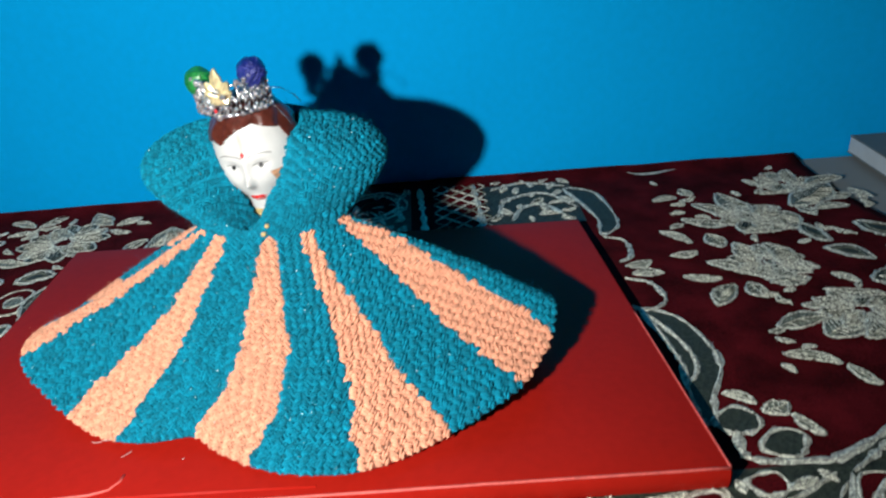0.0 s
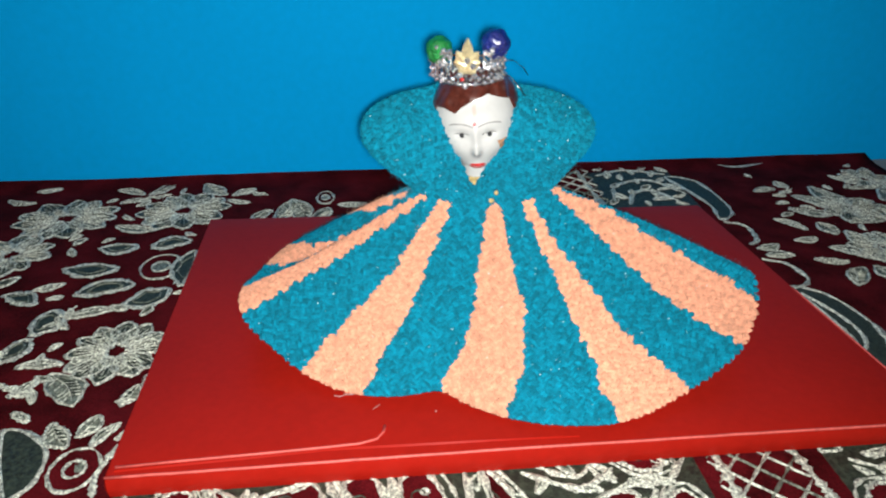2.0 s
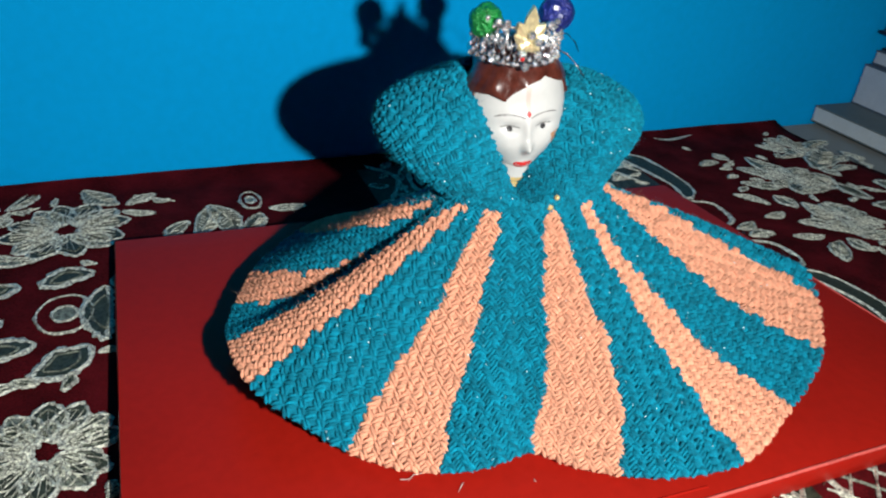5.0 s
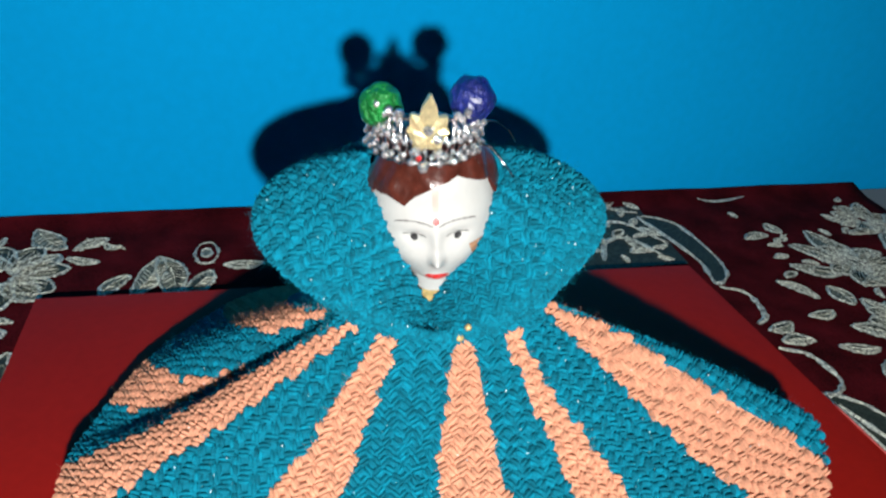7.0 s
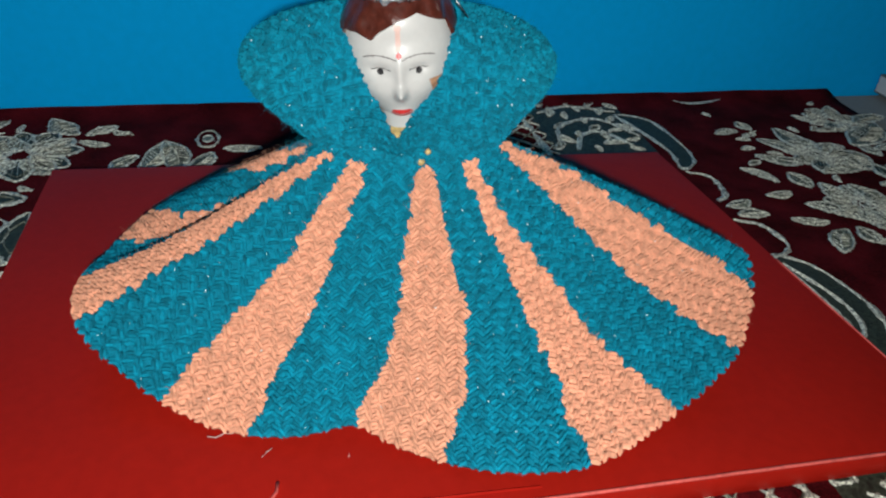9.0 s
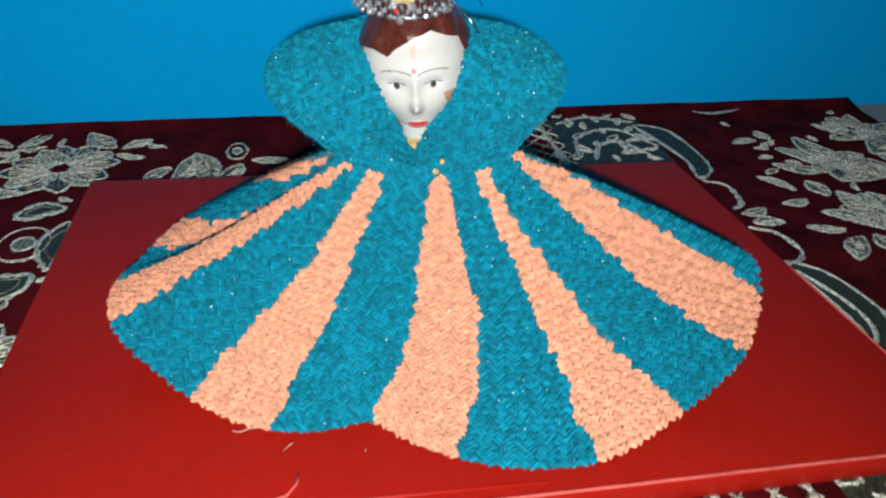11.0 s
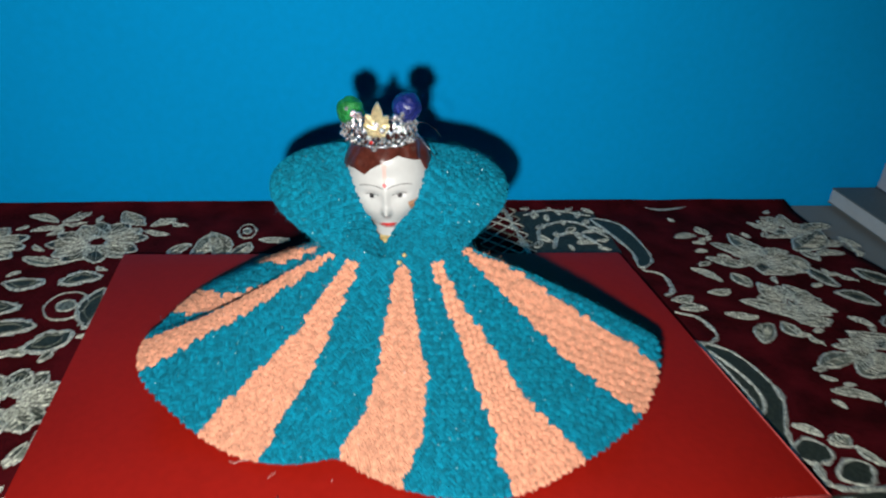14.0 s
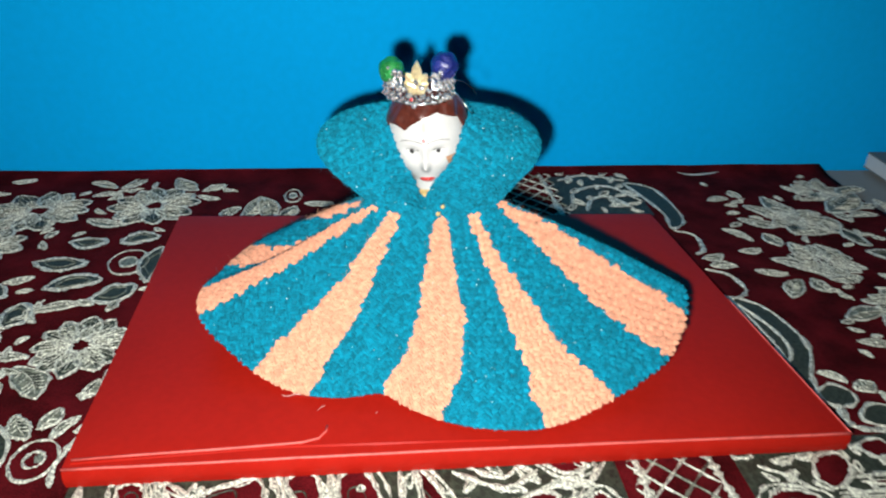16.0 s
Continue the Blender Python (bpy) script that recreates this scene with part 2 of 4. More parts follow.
class Brocade:
    """One woven motif: fills and raised thread lines, in centimetres of the plan."""

    def __init__(self, seed):
        self.verts, self.faces, self.mat = [], [], []
        self.rnd = random.Random(seed)
        self.lift = self.rnd.uniform(0.0, 0.0004)

    def put(self, x, y, up):
        x, y = x / 100, y / 100
        self.verts.append((x, y, lie(x, y) + up + self.lift))
        return len(self.verts) - 1

    def fill(self, line, mat, up=0.0007):
        ids = [self.put(p.x, p.y, up) for p in line]
        area = sum(line[i - 1].x * line[i].y - line[i].x * line[i - 1].y for i in range(len(line)))
        self.faces.append(tuple(ids if area > 0 else ids[::-1]))
        self.mat.append(mat)

    def thread(self, line, width=0.22, closed=False, mat=0, up=0.0011):
        n = len(line)
        rows = []
        for i, p in enumerate(line):
            a = line[(i - 1) % n] if closed or i else p
            b = line[(i + 1) % n] if closed or i < n - 1 else p
            d = (b - a)
            d = Vector((-d.y, d.x)).normalized() if d.length > 1e-6 else Vector((0, 1))
            w = width / 2 * (0.4 + 1.1 * self.rnd.random())
            if not closed:
                w *= min(1.0, 0.35 + min(i, n - 1 - i) / 3)
            rows.append([self.put(p.x + d.x * w, p.y + d.y * w, up - 0.0007), self.put(p.x, p.y, up + 0.0003 * self.rnd.random()),
                         self.put(p.x - d.x * w, p.y - d.y * w, up - 0.0007)])
        for i in range(n if closed else n - 1):
            a, b = rows[i], rows[(i + 1) % n]
            self.faces += [(a[0], a[1], b[1], b[0])[::-1], (a[1], a[2], b[2], b[1])[::-1]]
            self.mat += [mat, mat]

    def shape(self, pts, fill=1, width=0.22, per=9, rim=0):
        line = curve_through(pts, True, per)
        if fill is not None:
            self.fill(line, fill)
        self.thread(line, width, True, rim)

    def leaf(self, x, y, length, angle, wide, fill=2, width=0.16, bend=0.12):
        """A pointed leaf: ragged silver rim, hatched blade, midrib."""
        a = math.radians(angle)
        ux, uy = math.cos(a), math.sin(a)

        def at(t, side):
            side = side * wide + bend * (0.25 - t * t)
            return x + length * (t * ux - side * uy), y + length * (t * uy + side * ux)
        pts = []
        for t, half in ((-0.5, 0), (-0.40, 0.15), (-0.18, 0.33), (0.08, 0.38), (0.32, 0.24), (0.5, 0), (0.30, -0.26), (0.06, -0.38), (-0.20, -0.33), (-0.40, -0.15)):
            k = self.rnd.uniform(0.84, 1.16)
            pts.append(at(t, half * k))
        self.shape(pts, fill, width, 4)
        if length * wide < 0.35:
            return
        if fill == 1:
            self.thread(curve_through([(x + (px - x) * 0.62, y + (py - y) * 0.62) for px, py in pts], True, 4), width * 0.45, True, 2)
            return
        if self.rnd.random() < 0.6:
            self.fill(curve_through([at(-0.30, 0.03), at(0.0, 0.24), at(0.34, 0.06), at(0.0, 0.02)], True, 4), 1, 0.0009)
        self.thread(curve_through([at(-0.42, 0), at(0, 0.02), at(0.42, 0)], False, 4), 0.11)
        n = max(3, int(length / 0.42))
        for k in range(n):
            t = -0.30 + 0.62 * k / n
            for sgn in (-1, 1):
                self.thread([Vector(at(t, 0.0)), Vector(at(t + 0.07, sgn * 0.16)), Vector(at(t + 0.10, sgn * 0.28))], 0.09, False, 0 if self.rnd.random() < 0.7 else 2)

    def carnation(self, x, y, rx, ry, petals=11, hollow=0.28, turn=0.0):
        """A full flower: overlapping fringed petals round a red eye."""
        for ring, (size, n) in enumerate(((1.0, petals), (0.62, petals - 3))):
            for k in range(n):
                w = turn + 2 * math.pi * (k + 0.5 * ring) / n + self.rnd.uniform(-0.12, 0.12)
                mid = (hollow + size) / 2 * self.rnd.uniform(0.92, 1.05)
                lx, ly = rx * math.cos(w), ry * math.sin(w)
                reach = math.hypot(lx, ly)
                self.leaf(x + lx * mid, y + ly * mid, reach * (size - hollow) * 1.05, math.degrees(math.atan2(ly, lx)), 0.80,
                          (1, 2, 1)[(k + ring) % 3], 0.24, self.rnd.uniform(-0.1, 0.1))
                for f in (-0.16, 0.0, 0.16):
                    self.thread(curve_through([(x + rx * math.cos(w + f) * (hollow + 0.1), y + ry * math.sin(w + f) * (hollow + 0.1)),
                                               (x + rx * math.cos(w + f * 0.8) * size * 0.85, y + ry * math.sin(w + f * 0.8) * size * 0.85)], False, 3), 0.09)

    def done(self, name="motif", label=""):
        ob = mesh_of(name, self.verts, self.faces, [SILVER, GREEN, SAGE, VELVET], cover, label, smooth=False, index=self.mat)
        return ob


def leaves(rows, fill=2, width=0.20):
    for k, (x, y, length, angle, wide) in enumerate(rows):
        b = Brocade(x * 7 + y)
        b.leaf(x, y, length, angle, wide * 1.22, fill, width, 0.34 if k % 2 else -0.26)
        b.done("leaf_motif")


def sprig(x, y, length, angle):
    """A bent stem with small leaves."""
    b = Brocade(x * 9 + y)
    a = math.radians(angle)
    for k in range(4):
        t = length * k / 4
        b.leaf(x + t * math.cos(a), y + t * math.sin(a), 0.9 - 0.12 * k, angle + (55 if k % 2 else -50), 0.5, 2, 0.14, 0.2)
    b.thread(curve_through([(x, y), (x + 0.5 * length * math.cos(a + 0.15), y + 0.5 * length * math.sin(a + 0.15)), (x + length * math.cos(a), y + length * math.sin(a))], False, 6), 0.13)
    b.done("sprig_motif")


def eye(x, y, rx, ry):
    """A red oval in a silver ring, with a pale seed."""
    b = Brocade(x * 5 + y)
    b.shape([(x + rx * math.cos(w), y + ry * math.sin(w)) for w in (0, 1.05, 2.1, 3.14, 4.2, 5.24)], 3, 0.2, 5)
    b.shape([(x + 0.45 * rx * math.cos(w), y + 0.4 * ry * math.sin(w)) for w in (0, 1.05, 2.1, 3.14, 4.2, 5.24)], 2, 0.22, 4)
    b.done("flower_eye")


def vine(lobes):
    for pts, fill, width in lobes:
        b = Brocade(pts[0][0] * 3 + pts[0][1])
        b.shape(pts, fill, width, 5)
        b.done("vine_motif")


def strokes(rows, width=0.24, mat=0):
    for pts in rows:
        b = Brocade(pts[0][0] + pts[-1][1])
        reach = sum(math.dist(pts[i], pts[i + 1]) for i in range(len(pts) - 1)) / (len(pts) - 1)
        b.thread(curve_through(pts, False, max(6, int(reach / 0.35))), width, False, mat)
        b.done("thread_motif")


# leaves of the field towards the books
leaves([(29.9, 27.2, 2.2, -39, 0.35), (22.6, 25.7, 1.7, 7, 0.40), (24.4, 26.6, 1.2, -66, 0.70), (30.4, 25.4, 2.2, 0, 0.30), (32.5, 27.9, 2.7, -105, 0.50), (21.6, 20.1, 2.3, -52, 0.30), (21.4, 17.8, 1.6, 7, 0.40), (23.8, 19.3, 1.8, -77, 0.70), (21.5, 15.0, 2.1, -14, 0.30), (22.1, 12.9, 2.6, 50, 0.45), (24.0, 13.3, 1.6, -76, 0.70), (23.9, 6.9, 2.5, -21, 0.32), (25.7, 5.5, 1.7, -62, 0.35), (19.4, 4.5, 1.4, -36, 0.40), (20.7, 3.7, 1.3, 18, 0.70)])
leaves([(21.6, 2.5, 1.5, -62, 0.40), (29.2, 13.8, 1.5, -48, 0.35), (18.4, 17.1, 1.6, 15, 0.50), (18.6, 15.9, 1.7, -3, 0.50), (36.0, 24.6, 1.8, -61, 0.40)])
# petals of its flowers
leaves([(27.0, 24.4, 3.5, -72, 0.50), (25.2, 23.3, 3.1, -50, 0.42), (24.2, 21.9, 3.0, -20, 0.36), (28.8, 23.0, 1.7, 7, 0.50), (29.4, 21.3, 2.5, -104, 0.90), (27.6, 20.2, 3.3, 5, 0.35), (27.1, 22.1, 2.1, -65, 0.50), (23.5, 15.9, 2.6, -36, 0.45), (25.3, 17.8, 2.2, -63, 0.55), (26.9, 17.2, 2.6, -77, 0.50), (27.6, 15.8, 2.0, -41, 0.40), (24.6, 15.0, 2.6, -31, 0.40), (26.2, 14.1, 2.2, 3, 0.45), (25.0, 9.9, 3.1, 13, 0.40), (26.9, 11.5, 2.5, 5, 0.34)], 2, 0.26)
leaves([(28.9, 12.4, 2.8, -17, 0.30), (26.8, 9.1, 2.6, 21, 0.70), (28.1, 8.8, 1.9, 39, 0.50), (27.6, 9.8, 1.9, 39, 0.50), (32.5, 24.9, 5.1, 38, 0.45), (34.5, 26.8, 3.2, 16, 0.40), (34.1, 24.4, 2.2, 3, 0.40), (32.9, 22.6, 2.3, 2, 0.35)], 2, 0.26)
leaves([(34.2, 19.2, 2.8, -49, 0.60), (30.9, 16.5, 2.6, -40, 0.50), (32.1, 13.7, 3.2, 13, 0.70), (35.0, 12.9, 2.8, -77, 0.60), (30.2, 19.4, 2.6, -77, 0.40), (37.2, 17.4, 2.3, -92, 0.50), (35.5, 18.4, 1.3, -77, 0.60)], 1, 0.32)
leaves([(33.1, 8.4, 2.0, -27, 0.50), (33.4, 9.8, 1.7, -17, 0.40), (32.7, 7.0, 0.9, -41, 0.40), (31.1, 22.4, 1.7, -66, 0.50)])
# leaves of the field on the other side
leaves([(-30.8, 30.8, 1.6, 18, 0.35), (-24.8, 30.0, 2.3, -25, 0.35), (-22.6, 30.5, 2.5, 53, 0.35), (-20.9, 32.7, 1.1, 10, 0.40), (-18.6, 29.8, 2.9, -52, 0.50), (-16.4, 29.0, 1.8, 34, 0.40), (-16.6, 27.5, 1.7, -21, 0.30), (-24.1, 28.3, 1.9, 12, 0.30), (-22.9, 23.9, 2.9, -14, 0.35), (-22.8, 13.4, 2.4, 17, 0.35), (-26.0, 16.5, 1.6, 22, 0.40), (-23.8, 8.8, 2.1, 3, 0.30), (-23.9, 7.1, 1.5, 53, 0.35), (-22.1, 6.8, 3.1, -53, 0.50), (-18.8, 6.1, 1.5, 70, 0.50)])
leaves([(-20.0, 4.1, 1.4, 69, 0.60), (-19.1, 3.4, 1.6, 60, 0.32), (-21.1, 3.6, 1.9, -55, 0.50)])
leaves([(-23.3, 21.1, 2.2, 3, 0.60), (-20.1, 21.4, 2.4, 15, 0.60), (-24.2, 18.4, 3.1, -4, 0.50), (-22.7, 16.0, 3.1, 17, 0.50), (-20.1, 14.9, 2.6, 37, 0.70), (-18.4, 18.1, 4.2, 90, 0.30), (-24.9, 12.7, 2.4, 85, 0.70), (-27.2, 15.3, 2.2, -30, 0.50), (-25.5, 10.2, 2.0, 72, 0.60)], 1, 0.36)
leaves([(-13.2, 25.6, 3.5, 72, 0.40), (-12.3, 25.5, 3.7, -74, 0.45), (-10.7, 24.7, 2.4, 57, 0.50), (-14.7, 24.9, 1.9, 51, 0.50), (-8.4, 26.3, 2.0, 0, 0.35)])
for x, y, rx, ry, petals in ((-20.3, 26.3, 3.1, 2.9, 12), (-28.0, 25.8, 3.3, 3.1, 11), (-20.4, 9.8, 2.4, 2.6, 12), (-29.7, 20.7, 2.3, 2.6, 10), (27.2, 22.2, 2.3, 2.2, 9), (25.9, 16.2, 2.3, 2.1, 9), (28.4, 10.6, 2.5, 2.2, 9), (31.6, 27.0, 2.0, 1.8, 8), (37.5, 9.4, 2.4, 2.2, 9)):
    b = Brocade(x + y)
    b.carnation(x, y, rx, ry, petals, 0.24, x)
    b.done("flower_motif")
for x, y, rx, ry in ((-20.1, 18.4, 1.2, 1.5), (-19.8, 1.5, 1.0, 1.2), (-10.4, 27.5, 0.6, 1.1), (34.3, 16.1, 1.1, 1.3), (27.4, 22.0, 0.5, 0.7), (25.9, 16.2, 0.6, 0.9)):
    eye(x, y, rx, ry)
vine([([(16.1, 28.9), (18.0, 27.8), (18.6, 24.3), (18.3, 22.1), (17.1, 21.3), (17.4, 23.6), (16.6, 26.9)], 1, 0.30),
      ([(17.2, 12.1), (18.8, 11.0), (19.5, 8.6), (19.4, 6.7), (18.3, 4.7), (17.9, 3.4), (17.3, 3.1), (17.4, 5.2), (17.7, 7.3), (17.5, 9.3)], 1, 0.34),
      ([(18.0, 3.4), (18.9, 3.9), (19.6, 3.3), (19.5, 2.5), (18.5, 2.2), (17.8, 2.7)], 1, 0.30),
      ([(19.1, 1.4), (20.1, 2.3), (21.1, 1.9), (20.5, 0.8), (19.7, 0.8)], 1, 0.30),
      ([(-23.6, 3.9), (-22.5, 3.9), (-21.3, 2.6), (-21.2, 1.0), (-21.7, 0.2), (-22.1, 0.2)], 1, 0.30),
      ([(15.3, -0.9), (16.5, -0.8), (16.5, -1.8), (15.4, -2.7), (14.7, -2.2)], 3, 0.30),
      ([(17.8, -0.3), (19.0, -0.0), (19.2, -0.9), (18.2, -1.1)], 3, 0.30)])
strokes([[(17.1, 20.9), (18.3, 20.1), (18.2, 18.2), (17.3, 17.5)],
         [(17.1, 15.5), (18.4, 14.8), (18.7, 12.9), (17.5, 12.0), (16.7, 12.6)],
         [(17.4, 11.4), (18.3, 8.7), (18.3, 6.8), (17.3, 5.3)],
         [(-18.4, 2.7), (-18.7, 1.5), (-18.8, 0.7), (-18.6, -0.2)],
         [(19.7, 33.2), (22.3, 31.2), (25.6, 31.7), (28.5, 32.6), (29.9, 31.4), (33.1, 32.7)],
         [(19.5, 32.2), (22.1, 30.6), (25.3, 30.9), (28.6, 31.5)],
         [(-13.8, 32.1), (-12.2, 31.1), (-10.6, 31.6), (-8.9, 31.1), (-7.1, 31.7)]], 0.3)
strokes([[(18.4, 2.4), (18.4, 0.8), (21.0, 0.4), (22.2, 0.6), (25.7, 2.3), (26.9, 2.4), (28.7, 1.3)],
         [(22.0, -0.3), (25.0, 1.3), (28.0, 0.5)],
         [(27.5, -0.1), (25.0, -0.2), (22.6, -1.2), (21.3, -3.3), (22.6, -4.5)],
         [(27.0, -0.8), (25.2, -0.9), (23.4, -2.1), (22.8, -3.6), (23.3, -4.5)],
         [(26.4, -1.6), (25.0, -1.9), (24.2, -3.1), (24.6, -3.7)],
         [(21.9, -0.4), (20.9, -2.9), (21.2, -4.4), (22.0, -4.6)]], 0.42)
strokes([[(16.2, -2.2), (17.8, -2.1), (20.1, -2.1), (21.5, -0.8)],
         [(15.2, -3.0), (17.5, -3.0), (20.0, -2.7), (21.1, -1.7)],
         [(14.2, -3.8), (17.1, -3.6), (20.0, -3.7)],
         [(12.3, -1.2), (13.3, -1.8), (14.2, -2.6)],
         [(18.1, -1.6), (19.6, -1.2), (21.3, -0.3)]], 0.26)
vine([([(22.2, -0.5), (21.5, -2.0), (21.8, -3.6), (22.6, -4.2), (22.3, -3.0), (22.4, -1.6), (23.5, -0.7)], 3, 0.18),
      ([(26.2, -1.2), (24.6, -1.9), (23.8, -3.2), (24.3, -3.5), (24.9, -2.5), (26.4, -1.6)], 3, 0.18),
      ([(15.6, -3.2), (17.4, -3.3), (19.6, -3.1), (17.6, -3.5)], 3, 0.16), ([(16.6, -2.5), (18.4, -2.5), (20.2, -2.3), (18.4, -2.8)], 3, 0.16),
      ([(28.0, -1.6), (26.6, -2.6), (27.4, -3.8), (30.0, -3.9), (31.0, -2.4)], 3, 0.4)])


# borders of green brocade with red figures, and the trellis bands
def flat(pts, mat, name="border_motif", up=0.0004):
    b = Brocade(1)
    b.fill([Vector(p) for p in pts], mat, up)
    b.done(name)


for x0, x1, y0, y1 in ((-17.8, 5.8, -4.5, 1.0), (11.4, 36.0, -4.7, 0.3), (10.0, 16.6, 23.4, 31.8), (-3.0, 4.6, 23.4, 31.6)):
    n = 12
    for k in range(n):
        a, c = x0 + (x1 - x0) * k / n, x0 + (x1 - x0) * (k + 1) / n
        flat([(a, y0), (c, y0), (c, y1), (a, y1)], 1)
flat([(21.6, 0.3), (36.0, 0.3), (33.0, 0.9), (28.7, 1.2), (26.9, 2.3), (25.7, 2.2), (23.6, 1.2)], 1)

figures = [[(11.9, -3.3), (12.6, -2.6), (14.1, -3.0), (14.2, -3.9), (13.5, -4.6), (13.0, -3.7), (12.1, -4.2)],
           [(3.7, -3.0), (4.6, -2.1), (5.2, -3.0), (5.2, -4.3), (4.6, -3.4), (3.6, -4.1)],
           [(-1.8, -3.2), (-0.3, -3.8), (1.8, -3.1), (2.8, -2.2), (1.8, -2.0), (-0.2, -3.0)], [(-3.1, -0.2), (-2.0, -2.3), (-3.0, -3.8), (-3.7, -3.4), (-3.0, -2.2)],
           [(-6.5, -0.5), (-5.4, -0.3), (-4.8, -2.3), (-6.0, -3.8), (-6.4, -2.6)]]
more = [[(-8.8, -0.5), (-7.6, -0.3), (-7.3, -2.3), (-8.6, -3.6), (-9.4, -3.0), (-8.2, -2.2)],
        [(-11.6, -0.8), (-10.0, -0.4), (-9.7, -2.0), (-11.1, -3.0), (-13.1, -1.9), (-13.9, -0.3), (-12.6, -1.2)],
        [(-15.8, -0.5), (-14.9, -0.3), (-14.4, -1.6), (-15.1, -1.9)], [(2.2, 0.6), (3.4, 0.9), (4.4, -0.6), (3.2, -0.9)],
        [(0.0, 26.6), (2.2, 26.4), (3.6, 28.2), (2.4, 30.2), (0.4, 29.4)]]
for pts in figures + more:
    b = Brocade(pts[0][0])
    b.shape(pts, 3, 0.3, 9)
    mx, my = sum(p[0] for p in pts) / len(pts), sum(p[1] for p in pts) / len(pts)
    b.thread(curve_through([(mx + (x - mx) * 1.32 + 0.12 * (1 if x > mx else -1), my + (y - my) * 1.28) for x, y in pts], True, 9), 0.2, True, 0)
    b.thread(curve_through([(mx + (x - mx) * 0.45, my + (y - my) * 0.45) for x, y in pts], True, 5), 0.12, True, 1)
    b.done("figure_motif")
for x, y in ((-5.6, -1.2), (-5.5, -2.0), (-5.8, -2.8), (22.2, -1.6), (22.0, -2.6), (22.2, -3.5)):
    b = Brocade(x)
    b.shape([(x - .18, y), (x, y + .18), (x + .18, y), (x, y - .18)], 0, 0.1, 3)
    b.done("dot_motif")
strokes([[(-1.6, -0.6), (0.6, -1.6), (2.2, -0.7)], [(-1.2, -0.1), (0.6, -1.0), (1.8, 0.2)], [(2.8, -1.4), (4.2, -1.6), (5.4, -0.4)],
         [(-2.6, -3.9), (0.2, -4.3), (3.0, -3.4), (4.0, -1.9)], [(-1.8, -2.0), (0.4, -2.5), (2.6, -1.5)]], 0.3)
strokes([[(-12.6, -0.4), (-13.0, -2.6), (-11.2, -3.9), (-9.4, -3.9)], [(-14.2, 0.4), (-14.0, -2.8), (-16.4, -3.6)], [(-17.6, 1.6), (-17.4, 0.2), (-17.0, -2.4), (-15.4, -4.2)],
         [(-3.9, -0.2), (-3.9, -2.2), (-4.6, -4.0)], [(-9.5, -0.2), (-9.0, -1.8), (-9.9, -3.8)], [(-6.9, -0.2), (-6.6, -2.0), (-7.3, -3.8)]], 0.42)
strokes([[(10.6, 24.6), (11.6, 27.6), (14.4, 28.4), (16.4, 25.6)], [(11.6, 24.2), (12.6, 26.2), (14.2, 26.4), (15.4, 24.4)], [(10.6, 29.6), (13.0, 30.6), (16.2, 29.4)],
         [(-2.2, 25.4), (-0.8, 28.6), (-2.4, 31.0)], [(4.0, 25.4), (3.6, 28.6), (4.2, 31.0)], [(-1.0, 24.6), (1.4, 27.4), (3.0, 24.8)],
         [(-24.0, 31.6), (-19.0, 31.9), (-15.0, 31.5)]], 0.3)


for x, y, length, angle in ((-23.8, 28.6, 2.2, 20), (-24.4, 12.4, 2.0, 70), (-16.6, 29.2, 2.2, -25), (-23.2, 6.4, 2.0, 150), (-26.4, 22.6, 1.8, 100),
                            (23.2, 24.6, 2.0, 35), (30.8, 20.0, 2.2, -40), (31.4, 13.4, 2.0, 20), (24.2, 13.0, 1.8, -60), (35.4, 22.4, 2.0, 80)):
    sprig(x, y, length, angle)


def scatter(x0, x1, y0, y1, count, seed, small, large, avoid, fill=2):
    """Small woven sprays between the larger motifs."""
    rnd = random.Random(seed)
    placed = []
    for _ in range(count * 30):
        x, y = rnd.uniform(x0, x1), rnd.uniform(y0, y1)
        if any(((x - a) / r) ** 2 + ((y - b) / q) ** 2 < 1.15 for a, b, r, q in avoid) or any(math.hypot(x - a, y - b) < 1.5 * large / 2 for a, b in placed):
            continue
        placed.append((x, y))
        b = Brocade(x * 3 + y)
        b.leaf(x, y, rnd.uniform(small, large), rnd.uniform(0, 180), rnd.uniform(0.32, 0.6), fill if rnd.random() < 0.7 else 1, 0.19, rnd.uniform(-0.6, 0.6))
        b.done("leaf_motif")
        if len(placed) == count:
            break


LEFT_FLOWERS = [(-34.0, 10.0, 3.3, 3.1), (-36.5, 19.5, 4.8, 4.6), (-28.0, 25.8, 4.0, 3.8), (-29.7, 20.7, 3.0, 3.0)]
for x, y, rx, ry, petals in ((-34.0, 10.0, 3.0, 2.8, 11), (-36.5, 19.5, 4.4, 4.2, 9), (-28.5, 6.5, 2.2, 2.0, 9)):
    b = Brocade(x + y)
    b.carnation(x, y, rx, ry, petals, 0.24, x)
    b.done("flower_motif")
scatter(-27.5, -17.8, 3.0, 30.0, 26, 15, 0.6, 1.1, [(-20.3, 26.3, 3.3, 3.0), (-28.0, 25.8, 3.4, 3.2), (-20.4, 9.8, 2.7, 2.8), (-21.5, 18.4, 4.0, 4.0)])
scatter(22.0, 34.0, 5.5, 31.0, 24, 16, 0.6, 1.0, [(27.4, 22.0, 3.0, 2.4), (25.9, 16.2, 3.4, 2.2), (28.0, 10.4, 3.6, 2.6), (34.3, 16.1, 3.0, 2.6)])
scatter(-46, -28.5, 2.0, 30.5, 46, 5, 1.2, 2.4, LEFT_FLOWERS)
